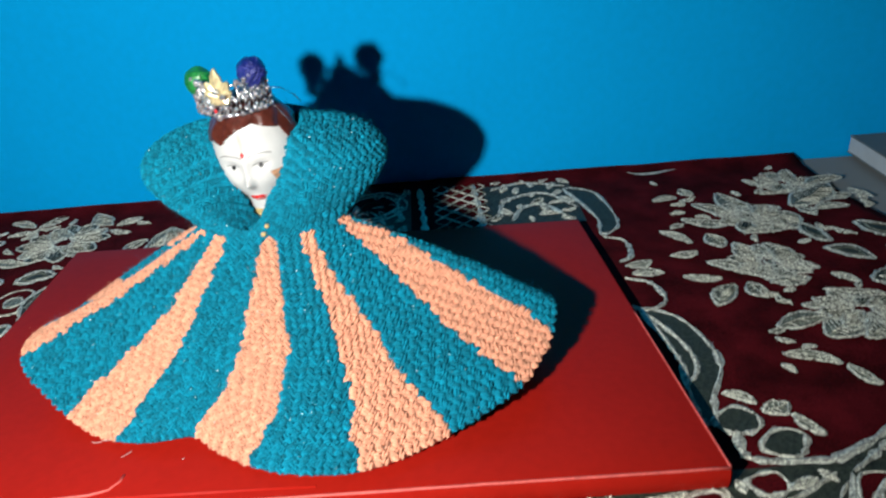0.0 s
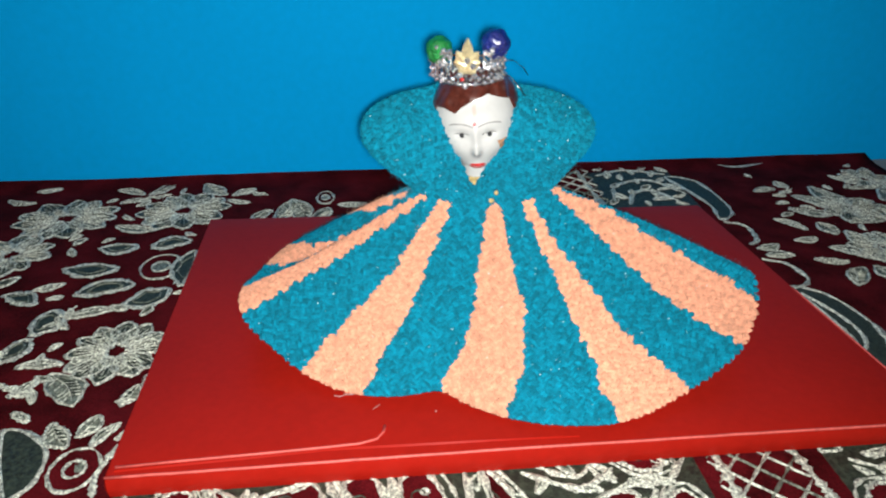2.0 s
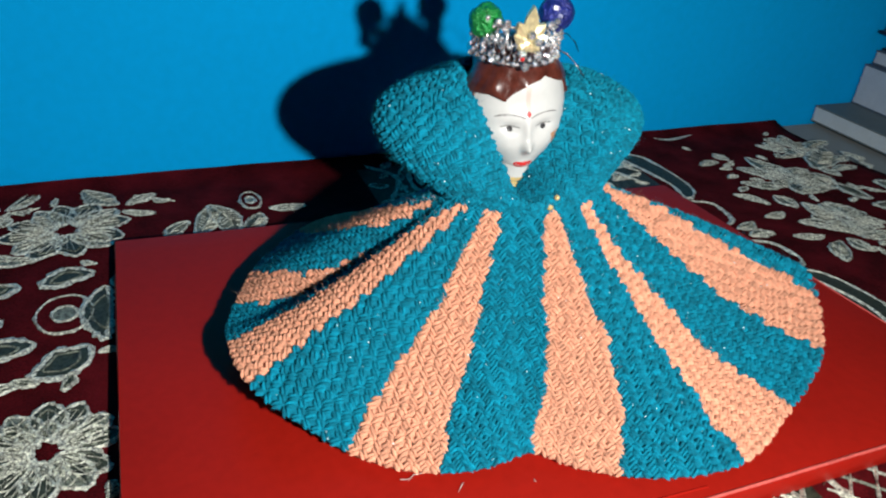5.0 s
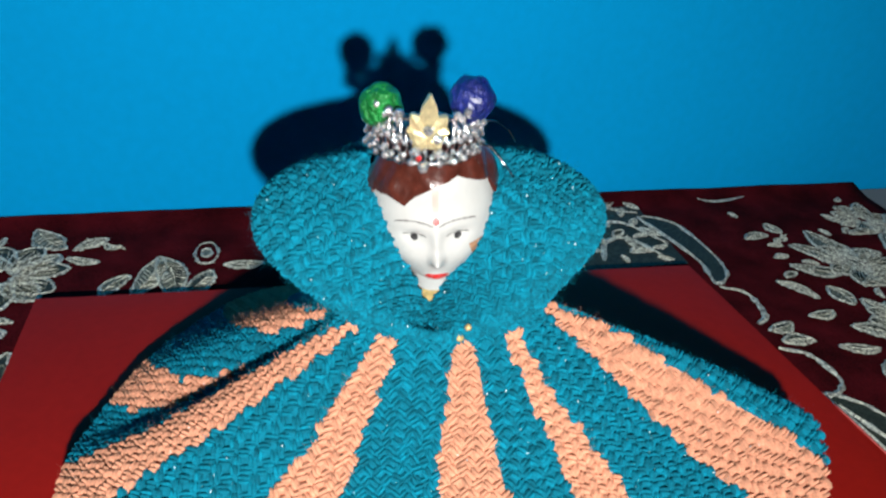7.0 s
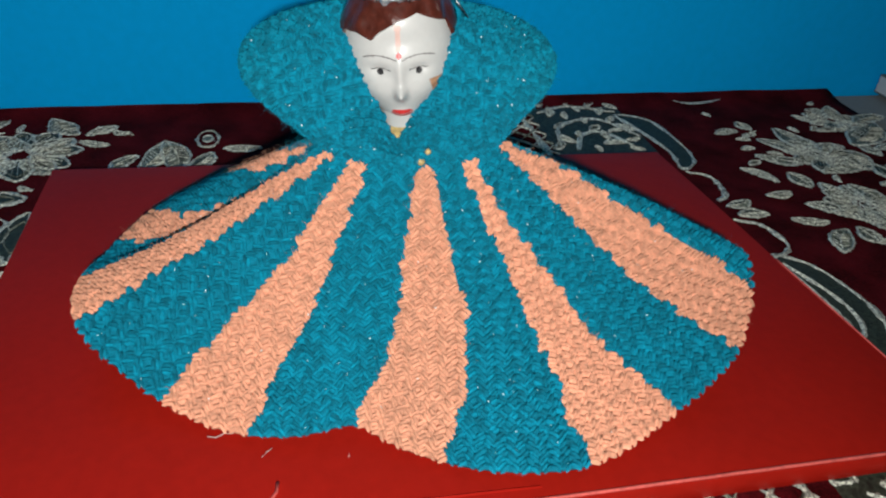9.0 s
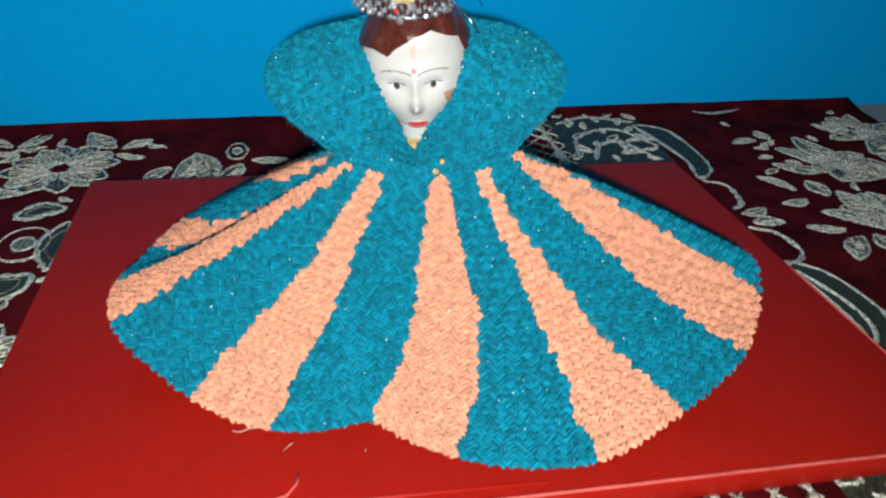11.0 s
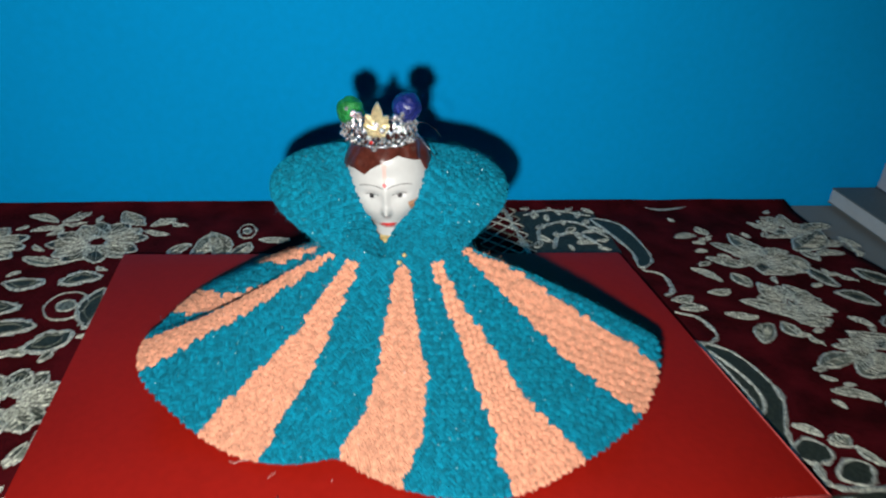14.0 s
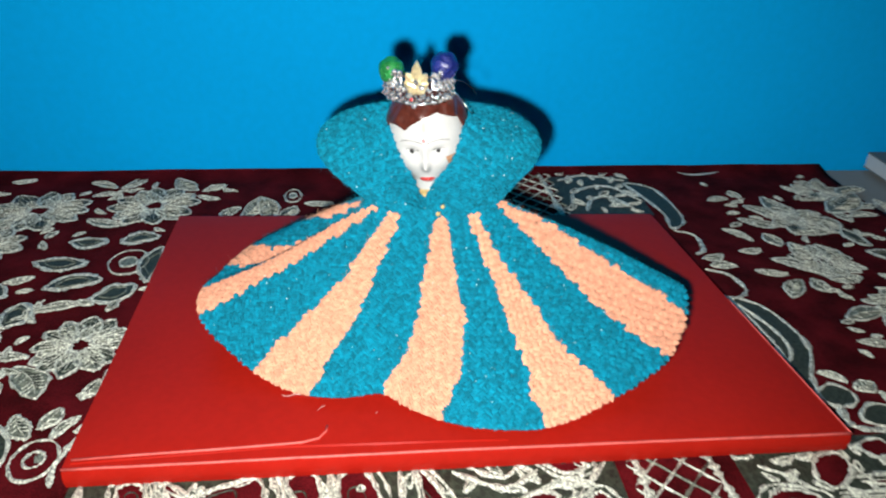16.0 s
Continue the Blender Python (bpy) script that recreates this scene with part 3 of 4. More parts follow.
scatter(-17.0, 5.2, -4.2, 0.6, 34, 8, 0.7, 1.3, [(a[0][0] * 0.5 + a[2][0] * 0.5, a[0][1] * 0.5 + a[2][1] * 0.5, 0.8, 0.8) for a in figures + more], 0)
scatter(11.8, 21.0, -4.4, -0.4, 26, 9, 0.6, 1.2, [(13.0, -3.2, 1.4, 1.2), (15.6, -1.7, 1.2, 1.1), (18.5, -0.6, 1.0, 0.8)], 0)
scatter(10.6, 16.2, 24.0, 31.2, 22, 10, 0.7, 1.4, [], 0)
scatter(-2.8, 4.4, 24.0, 31.0, 24, 11, 0.7, 1.4, [], 0)


def trellis(x0, x1, y0, y1, step):
    """Crossing thread lines between two borders."""
    upright = y1 - y0 > x1 - x0
    run = min(x1 - x0, y1 - y0)
    v, end = ((y0, y1) if upright else (x0, x1))
    v -= run
    low, k = v + run, 0
    while v < end:
        for flip in (False, True):
            pts = []
            for i in range(17):
                across = i / 16 * run
                along = v + (run - across if flip else across)
                if low <= along <= end:
                    pts.append(Vector((x0 + across, along)) if upright else Vector((along, y0 + across)))
            if len(pts) > 1:
                b = Brocade(v * 3 + flip)
                b.thread(pts, 0.13, False, 0 if k % 3 else 2)
                b.done("trellis_thread")
            k += 1
        v += step


trellis(6.3, 10.2, -4.8, 32.0, 1.35)
trellis(-40.0, 40.0, -9.6, -5.2, 1.35)
strokes([[(6.8, -4.7), (6.7, 2.0), (6.0, 15.0), (5.2, 32.0)], [(10.7, -5.0), (10.3, 0.0), (9.9, 15.0), (9.3, 32.0)], [(-40.0, -4.4), (-15.0, -4.5), (6.8, -4.7)],
         [(10.7, -5.0), (13.5, -5.0), (23.8, -4.8), (40.0, -4.9)]], 0.42)


# ---- the red box ----
def build_box():
    box = thing("red_box", "flat red laminated cardboard box with pale edges, lying closed", "box")
    fl, fr, br, bl = (-0.179, -0.002), (0.169, -0.006), (0.157, 0.222), (-0.178, 0.232)
    nx, ny = 40, 28

    def top(u, v):
        x = (1 - v) * ((1 - u) * fl[0] + u * fr[0]) + v * ((1 - u) * bl[0] + u * br[0])
        y = (1 - v) * ((1 - u) * fl[1] + u * fr[1]) + v * ((1 - u) * bl[1] + u * br[1])
        z = 0.0125 - 0.0035 * v + 0.0012 * math.sin(math.pi * u) * (1 - v) + 0.0004 * noise.noise((x * 14, y * 14, 7))
        return x, y, z
    edge = 0.0012
    verts, faces = [], []
    for j in range(ny + 1):
        for i in range(nx + 1):
            u, v = i / nx, j / ny
            x, y, z = top(u, v)
            if i in (0, nx) or j in (0, ny):
                z -= edge * 0.5
            verts.append((x, y, z))
    for j in range(ny):
        for i in range(nx):
            a = j * (nx + 1) + i
            faces.append((a, a + 1, a + nx + 2, a + nx + 1))
    mesh_of("lid", verts, faces, RED, box)
    # the four sides, slightly bowed, reaching down to the cover
    for name, (u0, v0), (u1, v1) in (("front_side", (0, 0), (1, 0)), ("right_side", (1, 0), (1, 1)), ("back_side", (1, 1), (0, 1)), ("left_side", (0, 1), (0, 0))):
        vs, fs, n, m = [], [], 40, 5
        for j in range(m + 1):
            for i in range(n + 1):
                t = i / n
                x, y, z = top(u0 + (u1 - u0) * t, v0 + (v1 - v0) * t)
                h = j / m
                bow = 0.0010 * math.sin(math.pi * h) * (1 + 0.4 * noise.noise((x * 20, y * 20, 1)))
                d = Vector((u1 - u0, v1 - v0, 0)).normalized()
                zz = (z - edge * 0.5) * h + 0.0016 * (1 - h)
                vs.append((x + d.y * bow, y - d.x * bow, zz))
        for j in range(m):
            for i in range(n):
                a = j * (n + 1) + i
                fs.append((a, a + 1, a + n + 2, a + n + 1))
        mesh_of(name, vs, fs, RED, box)
    # the tucked flap, its rounded tab and the highlight painted along the front edge
    pts = [(-0.176, 0.0022), (-0.15, 0.0030), (-0.12, 0.0036), (-0.095, 0.0042), (-0.081, 0.0048), (-0.074, 0.0066), (-0.071, 0.0110), (-0.0705, 0.0145)]
    on = []
    for x, y in pts:
        u = (x - fl[0]) / 0.348
        on.append((x, y, top(u, y / 0.23)[2] + 0.0003))
    mesh_of("flap_edge", *tube(on, 0.00055), PALE_CARD, box, "pale crease of the tucked flap")
    # a pale tube puts the front edge's thin highlight into the colour
    line = []
    for i in range(41):
        x, y, z = top(i / 40, 0)
        line.append((x, y - 0.0002, z - edge * 0.45 + 0.0002 * noise.noise((x * 90, 0, 4))))
    mesh_of("pale_edge", *tube(line, 0.0006), PALE_CARD, box, "rubbed pale front edge")
    line = []
    for i in range(31):
        x, y, z = top(1, i / 30 * 0.5)
        line.append((x, y, z - edge * 0.5))
    mesh_of("pale_edge", *tube(line, 0.0005), PALE_CARD, box)
    # layered end of the flap beneath the lid
    vs, fs = [], []
    for i in range(21):
        x = -0.176 + 0.185 * i / 20
        u = (x - fl[0]) / 0.348
        z = top(u, 0)[2]
        y = 0.0035 * (1 - abs(i - 9) / 11.0)
        vs += [(x, -0.0006, z - 0.0022), (x, y, z + 0.0003)]
    for i in range(20):
        fs.append((2 * i, 2 * i + 2, 2 * i + 3, 2 * i + 1))
    mesh_of("flap", vs, fs, RED, box)
    return top


box_top = build_box()

# ---- the knitted cloak ----
NECK = Vector((-0.014, 0.112))
# round the hem: angle, reach and height over the cover, and the sag of the cloth above it
HEM_A = np.array([-258, -244, -231, -212, -198, -190, -185, -181, -176, -169, -161, -146, -129, -120, -111, -102, -94, -82, -72, -53, -34, -24, -19, -15, -10, -4, 8, 30, 60, 84, 102], float)
HEM_R = np.array([0.107, 0.111, 0.115, 0.1180, 0.118, 0.121, 0.123, 0.124, 0.124, 0.126, 0.126, 0.112, 0.103, 0.097, 0.086, 0.093, 0.099, 0.110, 0.117, 0.120, 0.134, 0.137, 0.137, 0.134, 0.129, 0.122, 0.112, 0.104, 0.100, 0.102, 0.106])
HEM_Z = np.array([0.018, 0.019, 0.020, 0.021, 0.022, 0.022, 0.024, 0.028, 0.032, 0.034, 0.031, 0.018, 0.0172, 0.0172, 0.0172, 0.0172, 0.0172, 0.0172, 0.0172, 0.019, 0.025, 0.034, 0.042, 0.043, 0.036, 0.026, 0.020, 0.018, 0.017, 0.017, 0.017])
SAG = np.array([-0.008, -0.006, -0.002, 0.001, 0.001, -0.004, -0.009, -0.008, -0.004, -0.003, -0.003, -0.008, -0.009, -0.009, -0.009, -0.009, -0.009, -0.010, -0.011, -0.012, -0.012, -0.008, -0.003, 0.003, 0.003, -0.005, -0.010, -0.010, -0.010, -0.010, -0.010])


def skirt(a, s):
    """The cloak's surface: angle in degrees (-258 to 102), share of the way from neck to hem."""
    a, s = np.broadcast_arrays(np.asarray(a, float), np.asarray(s, float))
    r = sum(np.interp(a + d, HEM_A, HEM_R) for d in (-2.5, 0, 2.5)) / 3
    z = sum(np.interp(a + d, HEM_A, HEM_Z) for d in (-2, 0, 2)) / 3
    sag = sum(np.interp(a + d, HEM_A, SAG) for d in (-3, 0, 3)) / 3
    c, n = np.cos(np.radians(a)), np.sin(np.radians(a))
    x0, y0 = NECK.x + 0.033 * c, NECK.y + 0.020 * n
    x1, y1 = NECK.x + r * c, NECK.y + r * n
    zz = 0.078 + (z - 0.078) * s + sag * np.sin(np.pi * s) + 0.0012 * np.sin(np.radians(a) * 9 + 1) * s
    return np.stack([x0 + (x1 - x0) * s, y0 + (y1 - y0) * s, zz], -1)


# peach stripes: mid angles and half widths at seven stations from neck to hem
STATIONS = (0.0, 0.15, 0.3, 0.45, 0.65, 0.85, 1.0)
STRIPES = [((-190, -196, -203, -214, -227, -236.5, -242), (0, 4, 8, 11, 13, 13.5, 14)),
           ((-186, -186, -187, -188, -188.7, -194, -199.8), (0, 0, 0, 1.2, 3.0, 5.5, 6.2)),
           ((-160, -166, -168, -169, -169.5, -169.5, -169.5), (6, 6.5, 6.5, 6.5, 6, 6, 6.5)),
           ((-130, -135.5, -136, -137, -138.4, -138.2, -137.7), (6, 8.2, 7.8, 8.3, 8.5, 8.3, 8.7)),
           ((-88, -91, -92, -92, -95, -99.5, -102), (6, 7.8, 9.5, 10, 9.5, 9.5, 9)),
           ((-59, -58.5, -56.5, -57, -58, -59.8, -60), (5, 5.4, 6.8, 7.7, 7.6, 9.5, 9.5)),
           ((-18, -19, -21, -23.5, -25.5, -27, -28.5), (6, 6.5, 6.5, 6, 6.5, 6.5, 6)),
           ((16,) * 7, (5, 6, 7, 7, 7, 7, 7)), ((46,) * 7, (5, 6, 7, 8, 8, 8, 8)), ((80,) * 7, (5, 7, 8, 9, 9, 9, 9))]


def stripe_of(a, s):
    """Even numbers: teal; odd: peach."""
    out = np.zeros(np.shape(a), int)
    for k, (mids, halves) in enumerate(STRIPES):
        mid, half = np.interp(s, STATIONS, mids), np.interp(s, STATIONS, halves)
        out = np.where(a > mid - half, 2 * k + 1, out)
        out = np.where(a > mid + half, 2 * k + 2, out)
    return out


def bead():
    """Upper half of one strand of yarn, two of which make a stitch."""
    vs, fs, n = [], [], 6
    rings = ((-0.55, 1.10), (0.20, 0.96), (0.66, 0.66), (0.91, 0.33))
    for z, r in rings:
        for k in range(n):
            w = 2 * math.pi * k / n
            vs.append((r * math.cos(w), r * math.sin(w), z))
    vs.append((0, 0, 1.0))
    for j in range(len(rings) - 1):
        for k in range(n):
            fs.append((j * n + k, j * n + (k + 1) % n, (j + 1) * n + (k + 1) % n, (j + 1) * n + k))
    top = (len(rings) - 1) * n
    for k in range(n):
        fs.append((top + k, top + (k + 1) % n, top + n))
    return np.array(vs), fs


BEAD_V, BEAD_F = bead()


def stitches(surface, a, s, along, across, high, tilt, lift=0.0, out=1):
    """Stitches at places (a, s) of a surface, each of two strands side by side."""
    return np.concatenate([strand(surface, a, s, along, across, high, tilt, lift, out, k) for k in (-0.92, 0.92)])


def strand(surface, a, s, along, across, high, tilt, lift, out, beside):
    e = 1e-3
    p = surface(a, s)
    da = surface(a + 0.2, s) - surface(a - 0.2, s)
    ds = surface(a, np.minimum(s + e, 1)) - surface(a, np.maximum(s - e, 0))
    da /= np.linalg.norm(da, axis=-1, keepdims=True) + 1e-12
    nrm = np.cross(ds, da) * out
    nrm /= np.linalg.norm(nrm, axis=-1, keepdims=True) + 1e-12
    side = np.cross(da, nrm)
    c, n = np.cos(tilt)[:, None], np.sin(tilt)[:, None]
    u, v = c * da + n * side, -n * da + c * side
    b = BEAD_V[None]
    p = p + v * (across * beside)[:, None]
    pts = (p[:, None] + u[:, None] * b[..., :1] * along[:, None, None] + v[:, None] * b[..., 1:2] * across[:, None, None]
           + nrm[:, None] * (b[..., 2:] * high[:, None, None] + lift))
    return pts.reshape(-1, 3)


def knit_places(stations, around, rng, a0, a1):
    """Rows of stitches over a surface: angle and share of each, and its parity."""
    A, S, P, W = [], [], [], []
    rows = len(stations)
    for j, s in enumerate(stations):
        n = max(6, int(around(s) / 0.0033))
        step = (a1 - a0) / n
        a = a0 + step * (np.arange(n) + (0.5 if j % 2 else 0.0) + rng.uniform(-0.05, 0.05, n))
        A.append(a)
        S.append(np.full(n, s) + rng.uniform(-0.08, 0.08, n) / rows)
        P.append((np.arange(n) + j) % 2)
        W.append(np.full(n, around(s) / n))
    return np.concatenate(A), np.clip(np.concatenate(S), 0.001, 0.999), np.concatenate(P), np.concatenate(W)


def faces_for(count):
    base = len(BEAD_V)
    return [tuple(i + k * base for i in f) for k in range(count) for f in BEAD_F]


cloak = thing("knitted_cloak", "teal and peach striped hand-knitted cloak with a rolled teal collar", "doll cloak")


def build_skirt():
    rng = np.random.default_rng(4)
    rows = 37

    def around(s):
        ring = skirt(np.linspace(-258, 102, 181), np.full(181, s))
        return float(np.linalg.norm(np.diff(ring, axis=0), axis=1).sum())
    A, S, P, W = knit_places([(j + 0.5) / rows for j in range(rows)], around, rng, -258, 102)
    owner = stripe_of(A, S)
    for k in range(2 * len(STRIPES) + 1):
        mat = PEACH if k % 2 else TEAL
        pick = owner == k
        a, s, par, w = A[pick], S[pick], P[pick], W[pick]
        tilt = np.where(par == 1, 0.75, -0.75) + rng.uniform(-0.10, 0.10, len(a))
        size = rng.uniform(0.9, 1.12, len(a))
        pts = stitches(skirt, a, s, w * 0.58 * size, np.full(len(a), 0.00068) * size, np.full(len(a), 0.00125) * size, tilt, 0.0001)
        verts, faces = list(pts), faces_for(2 * len(a))
        # the fabric under the loops, with its thickness
        ss = np.linspace(0, 0.985, 49)
        lo, hi = [], []
        for v in ss:
            probe = np.linspace(-258, 102, 1441)
            own = probe[stripe_of(probe, np.full(1441, v)) == k]
            lo.append(own.min() if len(own) else np.nan)
            hi.append(own.max() if len(own) else np.nan)
        lo, hi = np.array(lo), np.array(hi)
        held = ~np.isnan(lo)
        lo, hi, ss = lo[held], hi[held], ss[held]
        if len(ss) < 2:
            continue
        na, base = 17, len(verts)
        for under in (-0.0008, -0.0026):
            for j, v in enumerate(ss):
                g = skirt(np.linspace(lo[j] - 0.12, hi[j] + 0.12, na), np.full(na, v))
                g[:, 2] += under
                verts += list(g)
        m = na * len(ss)
        for j in range(len(ss) - 1):
            for i in range(na - 1):
                q = base + j * na + i
                faces.append((q, q + na, q + na + 1, q + 1))
                faces.append((q + m, q + m + 1, q + m + na + 1, q + m + na))
        j = len(ss) - 1
        for i in range(na - 1):
            q = base + j * na + i
            faces.append((q, q + m, q + m + 1, q + 1))
        mesh_of("stripe", verts, faces, mat, cloak, "peach garter-knit stripe" if k % 2 else "teal garter-knit stripe")


build_skirt()

CENTRE = Vector((-0.0175, 0.1270))
FACING = -98.0


def collar(a, s):
    """The rolled collar: angle round the head, share from the neck over the roll to the inside."""
    a, s = np.broadcast_arrays(np.asarray(a, float), np.asarray(s, float))
    c, n = np.cos(np.radians(a)), np.sin(np.radians(a))
    off = np.abs((a - FACING + 180) % 360 - 180)
    b = np.where(n < 0, 0.035, 0.040)
    big = 1 / np.sqrt((c / np.where(c > 0, 0.0630, 0.0605)) ** 2 + (n / b) ** 2)
    small = 1 / np.sqrt((c / 0.033) ** 2 + (n / 0.020) ** 2)
    top = sum(np.interp(off + d, (-8, 0, 8, 15, 30, 45, 60, 80, 190), (0.079, 0.076, 0.079, 0.085, 0.096, 0.107, 0.116, 0.121, 0.122)) for d in (-4, 0, 4)) / 3
    rim = sum(np.interp(off + d, (-8, 0, 8, 15, 35, 45, 60, 190), (0.080, 0.0775, 0.080, 0.084, 0.092, 0.100, 0.109, 0.113)) for d in (-4, 0, 4)) / 3
    w0, w1, w2, w3 = (1 - s) ** 3, 3 * s * (1 - s) ** 2, 3 * s * s * (1 - s), s ** 3
    rad = w0 * small + w1 * big * (0.98 - 0.2 * np.abs(c)) + w2 * big * (1.22 + 0.18 * np.abs(c)) + w3 * np.minimum(big * 0.44, 0.0205)
    z = w0 * 0.077 + w1 * (0.082 + 0.009 * np.abs(c)) + w2 * rim + w3 * top
    z = z + 0.0012 * np.sin(np.radians(a) * 7) * s
    cx, cy = CENTRE.x + (NECK.x - CENTRE.x) * w0, CENTRE.y + (NECK.y - CENTRE.y) * w0
    return np.stack([cx + rad * c, cy + rad * n, z], -1)


def build_collar():
    rng = np.random.default_rng(9)
    a0, a1 = FACING + 1.5, FACING + 358.5

    def around(s):
        ring = collar(np.linspace(a0, a1, 181), np.full(181, s))
        return float(np.linalg.norm(np.diff(ring, axis=0), axis=1).sum())
    fine = np.linspace(0, 1, 400)
    run = np.concatenate([[0], np.cumsum(np.linalg.norm(np.diff(collar(np.full(400, FACING + 80), fine), axis=0), axis=1))])
    A, S, P, W = knit_places(list(np.interp(np.arange(0.0012, run[-1], 0.0029), run, fine)), around, rng, a0, a1)
    tilt = np.where(P == 1, 0.75, -0.75) + rng.uniform(-0.12, 0.12, len(A))
    size = rng.uniform(0.9, 1.15, len(A))
    pts = stitches(collar, A, S, W * 0.58 * size, np.full(len(A), 0.00072) * size, np.full(len(A), 0.0014) * size, tilt, 0.0001, -1)
    verts, faces = list(pts), faces_for(2 * len(A))
    na, ns, base = 121, 30, len(verts)
    for j in range(ns + 1):
        verts += list(collar(np.linspace(a0, a1, na), np.full(na, j / ns)))
    for j in range(ns):
        for i in range(na - 1):
            q = base + j * na + i
            faces.append((q, q + 1, q + na + 1, q + na))
    mesh_of("collar", verts, faces, TEAL, cloak, "thick rolled teal knitted collar standing round the head")


build_collar()


def build_fuzz():
    """Loose fibres standing off the wool."""
    rng = np.random.default_rng(12)
    for surface, n, a0, a1, mat, s0 in ((skirt, 15000, -215, 20, None, 0.05), (collar, 11000, FACING + 12, FACING + 348, TEAL, 0.2)):
        a, s = rng.uniform(a0, a1, n), rng.uniform(s0, 0.995, n)
        p = surface(a, s)
        da = surface(a + 0.3, s) - surface(a - 0.3, s)
        ds = surface(a, np.minimum(s + 0.01, 1)) - surface(a, s - 0.01)
        nrm = np.cross(ds, da) * (-1 if mat else 1)
        nrm /= np.linalg.norm(nrm, axis=1, keepdims=True)
        lean = rng.normal(0, 0.6, (n, 3))
        for colour, pick in ((TEAL, stripe_of(a, s) % 2 == 0), (PEACH, stripe_of(a, s) % 2 == 1)) if mat is None else ((mat, np.ones(n, bool)),):
            verts, faces = [], []
            for q, d, l in zip(p[pick], nrm[pick], lean[pick]):
                q, d, l = Vector(q), Vector(d), Vector(l)
                side = d.cross(l).normalized() * 0.00003
                up = 0.0013 + 0.0006 * l.length
                b, m, t = q, q + d * up * 0.8 + l * 0.0007, q + d * up * 0.9 + l * 0.0020
                k = len(verts)
                verts += [b - side, b + side, m - side, m + side, t]
                faces += [(k, k + 1, k + 3, k + 2), (k + 2, k + 3, k + 4)]
            tagged(mesh_of("fuzz", verts, faces, colour, cloak), kind="stuff")


build_fuzz()

# ---- the doll's head ----
HEAD = pose(-0.0182, 0.1240, 0.1098, 4, -5, -9)


